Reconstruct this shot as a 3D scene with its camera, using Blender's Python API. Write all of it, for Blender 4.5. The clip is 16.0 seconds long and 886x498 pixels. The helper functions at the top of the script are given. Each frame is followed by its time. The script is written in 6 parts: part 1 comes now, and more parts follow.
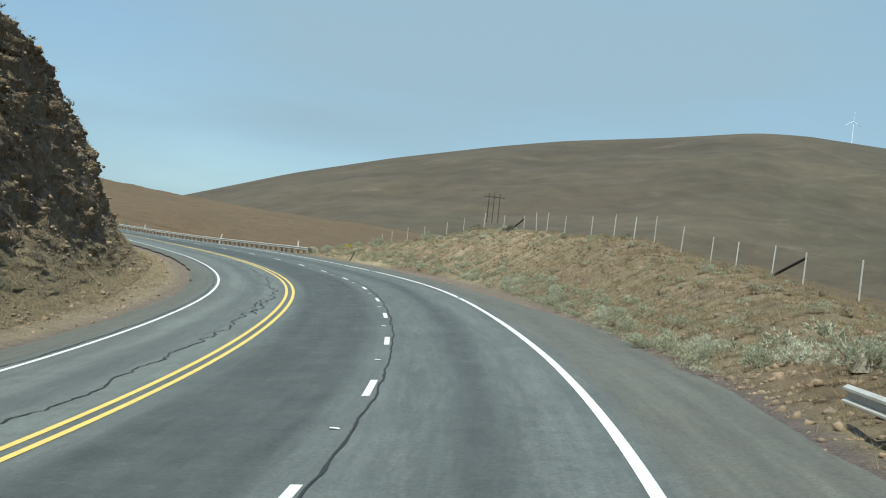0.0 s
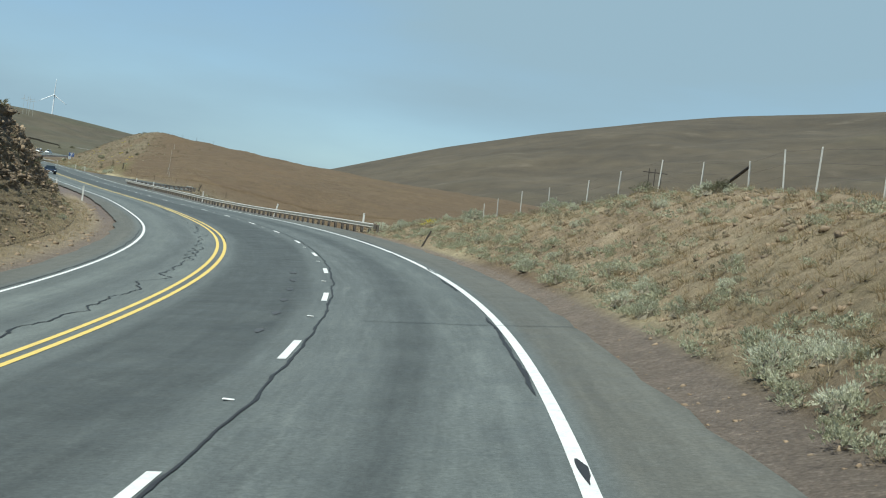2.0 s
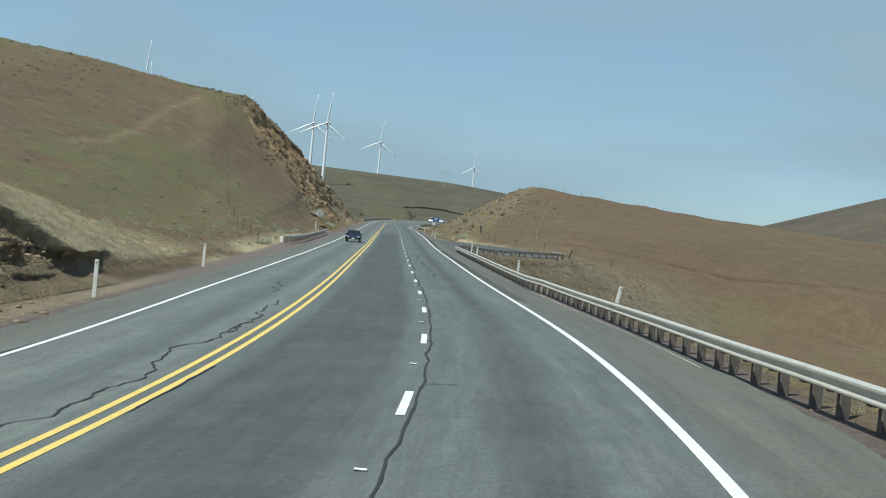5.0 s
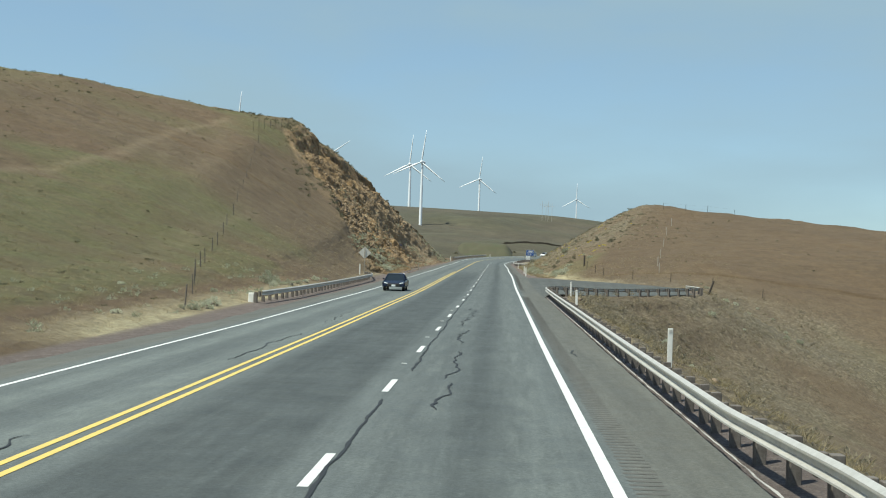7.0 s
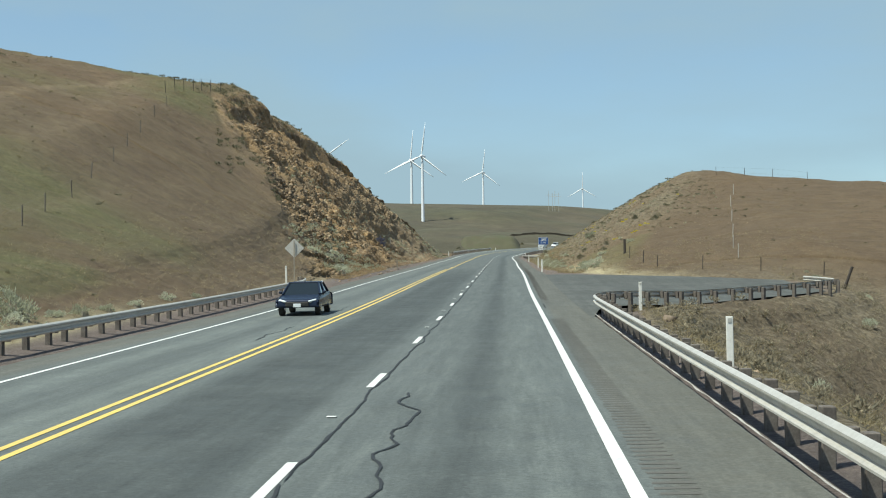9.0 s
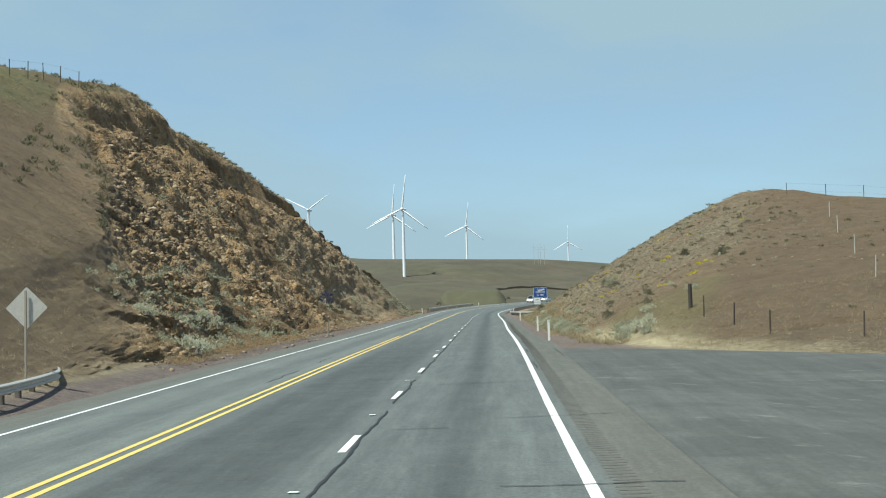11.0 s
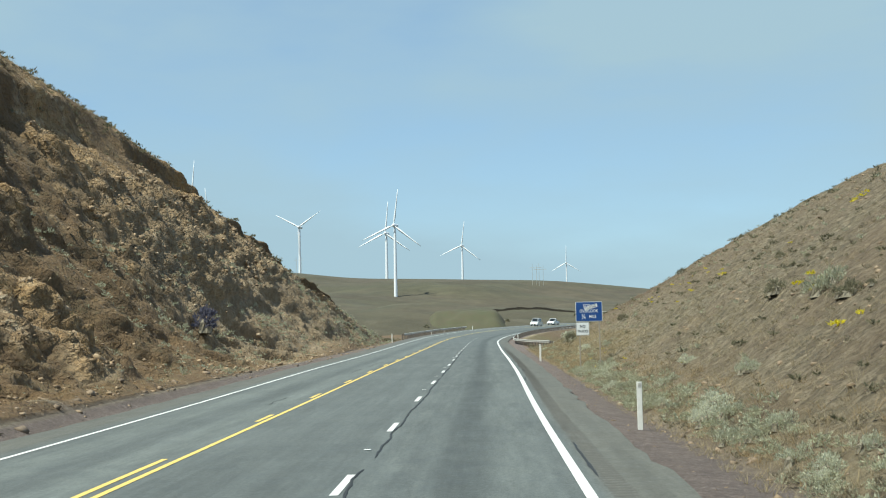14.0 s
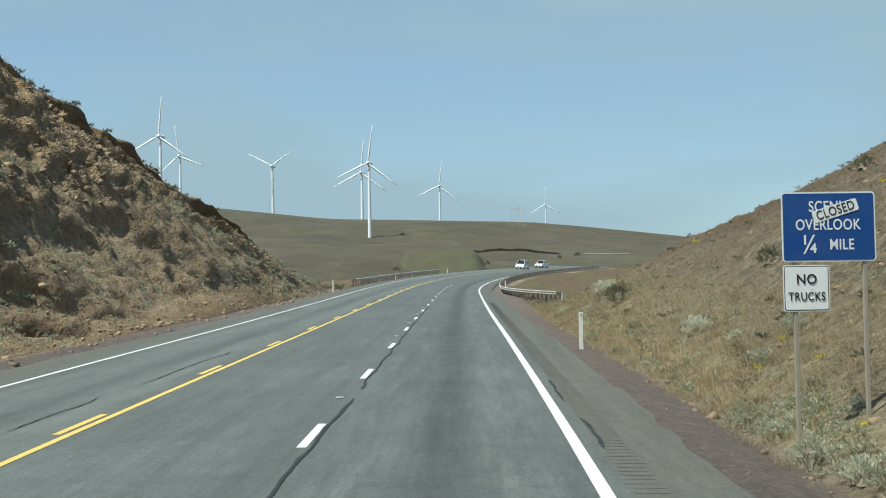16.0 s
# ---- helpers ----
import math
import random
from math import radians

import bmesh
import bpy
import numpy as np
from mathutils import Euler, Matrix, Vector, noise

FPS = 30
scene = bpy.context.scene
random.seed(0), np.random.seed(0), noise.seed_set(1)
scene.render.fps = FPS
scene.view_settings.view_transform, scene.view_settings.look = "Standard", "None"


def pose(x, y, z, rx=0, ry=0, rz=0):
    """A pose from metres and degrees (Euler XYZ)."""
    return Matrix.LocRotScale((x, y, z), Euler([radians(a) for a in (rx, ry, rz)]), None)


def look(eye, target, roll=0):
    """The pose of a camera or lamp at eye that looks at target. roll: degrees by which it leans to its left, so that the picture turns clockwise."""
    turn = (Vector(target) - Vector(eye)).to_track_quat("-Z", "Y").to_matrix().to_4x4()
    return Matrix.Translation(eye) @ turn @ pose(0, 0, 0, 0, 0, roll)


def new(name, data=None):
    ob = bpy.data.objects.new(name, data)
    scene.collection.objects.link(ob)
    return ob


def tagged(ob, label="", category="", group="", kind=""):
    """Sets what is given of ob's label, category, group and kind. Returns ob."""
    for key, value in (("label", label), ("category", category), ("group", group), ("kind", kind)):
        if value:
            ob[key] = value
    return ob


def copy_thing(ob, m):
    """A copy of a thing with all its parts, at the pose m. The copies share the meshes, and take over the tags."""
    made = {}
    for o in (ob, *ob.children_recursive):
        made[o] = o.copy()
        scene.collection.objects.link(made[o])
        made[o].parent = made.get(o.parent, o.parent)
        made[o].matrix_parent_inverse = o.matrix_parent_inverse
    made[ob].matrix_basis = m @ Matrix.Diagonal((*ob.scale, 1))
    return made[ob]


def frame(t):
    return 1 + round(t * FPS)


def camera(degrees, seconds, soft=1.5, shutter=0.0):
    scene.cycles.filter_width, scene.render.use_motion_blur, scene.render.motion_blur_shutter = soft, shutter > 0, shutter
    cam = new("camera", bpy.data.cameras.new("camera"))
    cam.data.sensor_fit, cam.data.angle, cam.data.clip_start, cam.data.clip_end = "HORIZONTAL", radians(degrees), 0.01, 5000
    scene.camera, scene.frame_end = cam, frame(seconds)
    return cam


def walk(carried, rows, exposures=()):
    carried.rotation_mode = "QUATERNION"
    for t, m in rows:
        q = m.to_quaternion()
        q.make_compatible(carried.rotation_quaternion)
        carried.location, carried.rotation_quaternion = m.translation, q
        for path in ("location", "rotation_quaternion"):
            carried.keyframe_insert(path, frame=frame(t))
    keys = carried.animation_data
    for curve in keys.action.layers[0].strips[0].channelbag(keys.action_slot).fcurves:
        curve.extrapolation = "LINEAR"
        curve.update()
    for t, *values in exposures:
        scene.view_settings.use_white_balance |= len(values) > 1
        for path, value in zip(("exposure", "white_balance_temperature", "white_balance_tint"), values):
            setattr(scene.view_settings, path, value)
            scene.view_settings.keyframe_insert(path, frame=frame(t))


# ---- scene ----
cam = camera(36.0, 16.0, soft=1.1)
PATH = [
    (0, (2.786, 6.509, 2.784), (2.698, 8.506, 2.843), 5.9),
    (0.5, (3.342, 19.738, 3.296), (3.213, 21.733, 3.349), 6.2),
    (1, (3.27, 33.245, 3.714), (3.094, 35.237, 3.751), 6.6),
    (1.5, (2.672, 46.939, 4.089), (2.441, 48.926, 4.109), 7.0),
    (2, (1.307, 60.293, 4.432), (0.998, 62.269, 4.436), 7.0),
    (2.5, (-0.489, 73.263, 4.823), (-0.899, 75.221, 4.813), 6.7),
    (3, (-2.897, 86.167, 5.234), (-3.425, 88.096, 5.218), 6.5),
    (3.5, (-5.926, 99.011, 5.662), (-6.574, 100.903, 5.649), 6.3),
    (4, (-9.404, 111.439, 6.202), (-10.16, 113.29, 6.198), 5.9),
    (4.5, (-13.117, 123.829, 6.542), (-13.958, 125.643, 6.556), 5.6),
    (5, (-17.536, 136.354, 6.974), (-18.434, 138.141, 7.006), 5.4),
    (7.3, (-43.828, 192.689, 8.811), (-44.879, 194.389, 8.888), 1.5),
    (7.5, (-46.32, 197.508, 8.873), (-47.376, 199.205, 8.947), 1.1),
    (8, (-52.817, 209.522, 9.301), (-53.874, 211.219, 9.365), -0.1),
    (8.2, (-55.488, 214.26, 9.427), (-56.543, 215.958, 9.488), -0.3),
    (10.3, (-82.718, 263.556, 11.384), (-83.749, 265.265, 11.507), -1.5),
    (10.5, (-85.236, 268.228, 11.538), (-86.265, 269.938, 11.672), -1.6),
    (11, (-91.714, 279.764, 11.955), (-92.737, 281.476, 12.109), -1.6),
    (11.5, (-97.809, 290.833, 12.47), (-98.823, 292.549, 12.634), -1.7),
    (12, (-104.056, 302.154, 13.03), (-105.067, 303.872, 13.199), -1.5),
    (12.5, (-110.18, 313.273, 13.568), (-111.19, 314.99, 13.745), -1.3),
    (13, (-116.17, 324.136, 14.062), (-117.1801, 325.8517, 14.247), -1.4),
    (13.5, (-122.359, 335.041, 14.618), (-123.3731, 336.7536, 14.809), -1.2),
    (14, (-128.659, 346.332, 15.132), (-129.6752, 348.0445, 15.317), -1.1),
    (14.5, (-135.288, 358.256, 15.575), (-136.3003, 359.973, 15.743), -0.9),
    (15, (-141.529, 369.607, 16.14), (-142.5308, 371.3323, 16.277), -1.1),
    (15.5, (-148.035, 381.298, 16.566), (-149.0288, 383.0307, 16.684), -0.8),
    (16, (-155.025, 394.048, 17.203), (-156.018, 395.782, 17.303), -0.9),
]
walk(cam, [(t, look(eye, target, roll)) for t, eye, target, roll in PATH], [(0, 0.27, 6080, -1.5), (1, 0.17, 6080, -1.5), (2.5, 0.18, 6080, -1.5), (5, 0.1, 6080, -1.5), (7.3, 0.26, 6330, -1.5), (8, 0.26, 6330, -1.5), (11, 0.38, 6280, -2), (12.5, 0.36, 6280, -2), (13.5, 0.34, 6280, -2), (14, 0.45, 6280, -2), (14.6, 0.35, 6280, -2), (15.3, 0.29, 6280, -2), (16, 0.25, 6280, -2)])

# ---------------------------------------------------------------- world, sun
SUN_TO = Vector((-0.206, -0.422, 0.883)).normalized()
world = bpy.data.worlds.new("sky")
scene.world = world
world.use_nodes = True
wn = world.node_tree.nodes
wl = world.node_tree.links
sky = wn.new("ShaderNodeTexSky")
sky.sky_type = "NISHITA"
sky.sun_disc = False
sky.sun_elevation = math.asin(SUN_TO.z)
sky.sun_rotation = math.atan2(SUN_TO.x, SUN_TO.y)
sky.altitude = 300
sky.air_density, sky.dust_density, sky.ozone_density = 1.0, 0.9, 3.2
# a thin even veil of high haze over the blue, in faint streaks
coord = wn.new("ShaderNodeTexCoord")
flat = wn.new("ShaderNodeMapping")
flat.inputs["Scale"].default_value = (1.0, 2.2, 5.0)
wl.new(coord.outputs["Generated"], flat.inputs[0])
streak = wn.new("ShaderNodeTexNoise")
streak.inputs["Scale"].default_value, streak.inputs["Detail"].default_value = 1.6, 7
wl.new(flat.outputs[0], streak.inputs["Vector"])
amount = wn.new("ShaderNodeMapRange")
amount.inputs[1].default_value, amount.inputs[2].default_value, amount.inputs[3].default_value, amount.inputs[4].default_value = 0.40, 0.60, 0.36, 0.96
wl.new(streak.outputs[0], amount.inputs[0])
veil = wn.new("ShaderNodeMix")
veil.data_type = "RGBA"
veil.inputs[7].default_value = (2.75, 3.6, 4.3, 1)
# the veil thins out towards the zenith, as haze does
split = wn.new("ShaderNodeSeparateXYZ")
wl.new(coord.outputs["Generated"], split.inputs[0])
height = wn.new("ShaderNodeMapRange")
height.inputs[1].default_value, height.inputs[2].default_value, height.inputs[3].default_value, height.inputs[4].default_value = 0.25, 0.8, 1.0, 0.15
wl.new(split.outputs["Z"], height.inputs[0])
thin = wn.new("ShaderNodeMath")
thin.operation = "MULTIPLY"
wl.new(amount.outputs[0], thin.inputs[0])
wl.new(height.outputs[0], thin.inputs[1])
wl.new(thin.outputs[0], veil.inputs[0])
wl.new(sky.outputs[0], veil.inputs[6])
wl.new(veil.outputs[2], wn["Background"].inputs[0])
wn["Background"].inputs[1].default_value = 0.115
sun = new("sun", bpy.data.lights.new("sun", "SUN"))
sun.data.energy, sun.data.angle, sun.data.color = 4.9, radians(0.5), (1.0, 0.95, 0.86)
sun.matrix_world = look(SUN_TO * 50, (0, 0, 0))

# ---------------------------------------------------------------- materials


def material(name, rough=0.9, metal=0.0):
    m = bpy.data.materials.new(name)
    m.use_nodes = True
    b = m.node_tree.nodes["Principled BSDF"]
    b.inputs["Roughness"].default_value = rough
    b.inputs["Metallic"].default_value = metal
    return m


class Nodes:
    """Short forms for building a node tree."""

    def __init__(self, m):
        self.t = m.node_tree
        self.out = self.t.nodes["Principled BSDF"]
        self.at = self.t.nodes.new("ShaderNodeNewGeometry").outputs["Position"]

    def link(self, a, b):
        self.t.links.new(a, b)

    def noise(self, scale, detail=6, rough=0.6, stretch=None, at=None):
        n = self.t.nodes.new("ShaderNodeTexNoise")
        n.inputs["Scale"].default_value = scale
        n.inputs["Detail"].default_value = detail
        n.inputs["Roughness"].default_value = rough
        src = at or self.at
        if stretch:
            mp = self.t.nodes.new("ShaderNodeMapping")
            mp.inputs["Scale"].default_value = stretch
            self.link(src, mp.inputs[0])
            src = mp.outputs[0]
        self.link(src, n.inputs["Vector"])
        return n.outputs[0]

    def voronoi(self, scale, kind="F1", out="Distance", at=None):
        n = self.t.nodes.new("ShaderNodeTexVoronoi")
        n.feature = kind
        n.inputs["Scale"].default_value = scale
        self.link(at or self.at, n.inputs["Vector"])
        return n.outputs[out]

    def ramp(self, src, stops):
        r = self.t.nodes.new("ShaderNodeValToRGB")
        el = r.color_ramp.elements
        while len(el) < len(stops):
            el.new(0.5)
        for e, (p, c) in zip(el, stops):
            e.position = p
            e.color = (*c, 1) if isinstance(c, tuple) else (c, c, c, 1)
        self.link(src, r.inputs[0])
        return r.outputs[0]

    def mix(self, f, a, b, kind="MIX"):
        m = self.t.nodes.new("ShaderNodeMix")
        m.data_type, m.blend_type = "RGBA", kind
        for v, i in ((f, 0), (a, 6), (b, 7)):
            if isinstance(v, (int, float)):
                m.inputs[i].default_value = v if i == 0 else (v, v, v, 1)
            elif isinstance(v, tuple):
                m.inputs[i].default_value = (*v, 1)
            else:
                self.link(v, m.inputs[i])
        return m.outputs[2]

    def math(self, op, a, b=0.0):
        m = self.t.nodes.new("ShaderNodeMath")
        m.operation = op
        m.use_clamp = op == "MULTIPLY_ADD"
        for v, i in ((a, 0), (b, 1)):
            if isinstance(v, (int, float)):
                m.inputs[i].default_value = v
            else:
                self.link(v, m.inputs[i])
        return m.outputs[0]

    def attr(self, name):
        a = self.t.nodes.new("ShaderNodeAttribute")
        a.attribute_name = name
        return a.outputs["Fac"]

    def lane_space(self, squash):
        """Places in the road's own coordinates: across, and along it squashed, so that wear runs with the lanes."""
        c = self.t.nodes.new("ShaderNodeCombineXYZ")
        self.link(self.attr("across"), c.inputs[0])
        self.link(self.math("MULTIPLY", self.attr("along"), squash), c.inputs[1])
        return c.outputs[0]

    def random(self):
        return self.t.nodes.new("ShaderNodeObjectInfo").outputs["Random"]

    def island(self):
        return self.t.nodes.new("ShaderNodeNewGeometry").outputs["Random Per Island"]

    def bump(self, src, strength=0.5, distance=0.05):
        b = self.t.nodes.new("ShaderNodeBump")
        b.inputs["Strength"].default_value = strength
        b.inputs["Distance"].default_value = distance
        self.link(src, b.inputs["Height"])
        if self.out.inputs["Normal"].is_linked:
            self.link(self.out.inputs["Normal"].links[0].from_socket, b.inputs["Normal"])
        self.link(b.outputs[0], self.out.inputs["Normal"])

    def colour(self, c):
        if isinstance(c, tuple):
            self.out.inputs["Base Color"].default_value = (*c, 1)
        else:
            self.link(c, self.out.inputs["Base Color"])

    def rough(self, c):
        self.link(c, self.out.inputs["Roughness"])


def worn(name, c, rough=0.6, metal=0.0, dirt=(0.2, 0.17, 0.13), amount=0.35, scale=6.0):
    """A painted or plain surface with dirt at two scales."""
    m = material(name, rough, metal)
    n = Nodes(m)
    g = n.noise(scale, 8, 0.7)
    g2 = n.noise(scale * 9, 4, 0.6)
    k = n.ramp(n.mix(0.35, g, g2), [(0.42, 0.0), (0.72, amount)])
    n.colour(n.mix(k, c, dirt))
    n.bump(g2, 0.15, 0.01)
    return m


def make_ground():
    m = material("hillside", 0.95)
    n = Nodes(m)
    big = n.noise(0.02, 5, 0.6)
    mid = n.noise(0.35, 8, 0.65)
    fine = n.noise(3.5, 8, 0.7)
    grit = n.noise(14, 6, 0.75)
    grass = n.ramp(n.mix(0.4, mid, fine), [(0.3, (0.104, 0.068, 0.037)), (0.5, (0.167, 0.117, 0.064)), (0.7, (0.235, 0.18, 0.098))])
    red = n.ramp(n.mix(0.5, mid, fine), [(0.3, (0.12, 0.076, 0.04)), (0.7, (0.215, 0.145, 0.077))])
    base = n.mix(n.ramp(big, [(0.42, 0.0), (0.6, 1.0)]), red, grass)
    green = n.ramp(fine, [(0.3, (0.1, 0.097, 0.034)), (0.7, (0.205, 0.185, 0.075))])
    base = n.mix(n.math("MULTIPLY", n.attr("green"), n.ramp(mid, [(0.32, 0.45), (0.6, 1.0)])), base, green)
    straw = n.ramp(fine, [(0.3, (0.36, 0.295, 0.165)), (0.7, (0.60, 0.52, 0.32))])
    base = n.mix(n.math("MULTIPLY", n.attr("straw"), n.ramp(mid, [(0.35, 0.6), (0.5, 1.0)])), base, straw)
    dirt = n.ramp(n.mix(0.5, fine, grit), [(0.35, (0.135, 0.103, 0.087)), (0.55, (0.222, 0.172, 0.146)), (0.75, (0.39, 0.325, 0.275))])
    tan = n.ramp(n.mix(0.5, fine, grit), [(0.35, (0.23, 0.175, 0.108)), (0.55, (0.36, 0.285, 0.185)), (0.75, (0.52, 0.435, 0.31))])
    base = n.mix(n.attr("dirt"), base, n.mix(n.attr("tan"), dirt, tan))
    cell = n.voronoi(2.2, "F1", "Color")
    chips = n.ramp(n.mix(0.5, n.voronoi(4.5, "F1", "Color"), fine), [(0.25, (0.108, 0.088, 0.054)), (0.5, (0.222, 0.179, 0.111)), (0.75, (0.40, 0.33, 0.222))])
    base = n.mix(n.math("MULTIPLY", n.attr("scree"), n.ramp(mid, [(0.3, 0.45), (0.6, 0.95)])), base, chips)
    tone = n.ramp(cell, [(0.0, (0.175, 0.128, 0.088)), (0.35, (0.335, 0.245, 0.152)), (0.65, (0.48, 0.352, 0.218)), (1.0, (0.58, 0.50, 0.395))])
    clay = n.ramp(mid, [(0.4, (0.2, 0.138, 0.085)), (0.65, (0.47, 0.305, 0.145))])
    rock = n.mix(n.ramp(n.noise(0.9, 6, 0.7), [(0.42, 0.15), (0.6, 0.85)]), tone, clay)
    rock = n.mix(n.ramp(n.noise(0.16, 5, 0.65), [(0.46, 0.0), (0.6, 0.65)]), rock, n.ramp(n.mix(0.5, mid, fine), [(0.35, (0.2, 0.125, 0.06)), (0.62, (0.46, 0.3, 0.14))]))
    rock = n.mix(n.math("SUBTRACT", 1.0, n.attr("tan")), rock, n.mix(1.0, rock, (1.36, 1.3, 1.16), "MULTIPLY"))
    clay_soil = n.ramp(n.mix(0.5, mid, fine), [(0.32, (0.1, 0.063, 0.037)), (0.46, (0.24, 0.15, 0.071)), (0.56, (0.2, 0.134, 0.067)), (0.68, (0.15, 0.139, 0.07))])
    base = n.mix(n.attr("soil"), base, n.mix(n.attr("tan"), clay_soil, n.ramp(n.mix(0.5, mid, fine), [(0.32, (0.12, 0.092, 0.058)), (0.48, (0.27, 0.195, 0.105)), (0.56, (0.2, 0.163, 0.085)), (0.68, (0.18, 0.175, 0.088))])))
    base = n.mix(n.attr("rock"), base, rock)
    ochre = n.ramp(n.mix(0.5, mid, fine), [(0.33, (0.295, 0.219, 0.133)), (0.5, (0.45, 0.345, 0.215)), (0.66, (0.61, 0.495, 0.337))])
    base = n.mix(n.attr("red"), base, n.ramp(n.mix(0.5, mid, fine), [(0.3, (0.114, 0.075, 0.041)), (0.7, (0.18, 0.125, 0.069))]))
    base = n.mix(n.math("MULTIPLY", n.attr("track"), n.ramp(fine, [(0.3, 0.4), (0.6, 0.9)])), base, (0.36, 0.27, 0.165))
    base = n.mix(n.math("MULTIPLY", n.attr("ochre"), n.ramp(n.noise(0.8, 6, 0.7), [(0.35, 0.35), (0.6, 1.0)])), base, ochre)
    base = n.mix(0.4, base, n.ramp(n.noise(1.1, 9, 0.8), [(0.32, 0.2), (0.68, 0.8)]), "OVERLAY")
    base = n.mix(0.4, base, n.ramp(grit, [(0.3, 0.22), (0.7, 0.8)]), "OVERLAY")
    n.colour(n.mix(1.0, base, 0.72, "MULTIPLY"))
    h = n.mix(0.5, fine, grit)
    n.bump(h, 1.0, 0.15)
    # broken faces of rock, large and small
    warp = n.t.nodes.new("ShaderNodeVectorMath")
    warp.operation = "ADD"
    n.link(n.at, warp.inputs[0])
    shake = n.t.nodes.new("ShaderNodeTexNoise")
    shake.inputs["Scale"].default_value, shake.inputs["Detail"].default_value = 1.7, 4
    n.link(n.at, shake.inputs["Vector"])
    n.link(shake.outputs["Color"], warp.inputs[1])
    rubble = n.mix(0.4, n.voronoi(1.6, at=warp.outputs[0]), n.voronoi(4.2, at=warp.outputs[0]))
    n.bump(n.math("MULTIPLY", rubble, n.math("MAXIMUM", n.attr("rock"), n.math("MULTIPLY", n.math("ADD", n.attr("scree"), n.attr("soil")), 0.4))), 1.0, 0.6)
    return m


def make_far():
    m = material("far_hillside", 1.0)
    n = Nodes(m)
    big = n.noise(0.004, 8, 0.62)
    band = n.noise(0.012, 6, 0.6, (1.0, 0.25, 3.0))
    mid = n.noise(0.06, 8, 0.7)
    brown = n.ramp(n.mix(0.5, big, mid), [(0.35, (0.049, 0.0395, 0.0265)), (0.5, (0.072, 0.0572, 0.0372)), (0.68, (0.103, 0.082, 0.053))])
    green = n.ramp(mid, [(0.3, (0.05, 0.048, 0.027)), (0.7, (0.085, 0.078, 0.044))])
    k = n.math("MULTIPLY", n.attr("green"), n.ramp(band, [(0.35, 0.3), (0.6, 1.0)]))
    c = n.mix(k, brown, green)
    c = n.mix(0.55, c, n.ramp(n.noise(0.012, 9, 0.72, (1.0, 1.0, 5.0)), [(0.36, 0.36), (0.5, 0.5), (0.64, 0.68)]), "OVERLAY")
    c = n.mix(n.ramp(n.noise(0.03, 8, 0.75), [(0.60, 0.0), (0.72, 0.45)]), c, (0.15, 0.125, 0.095))
    n.colour(c)
    n.bump(mid, 0.5, 3.0)
    return m


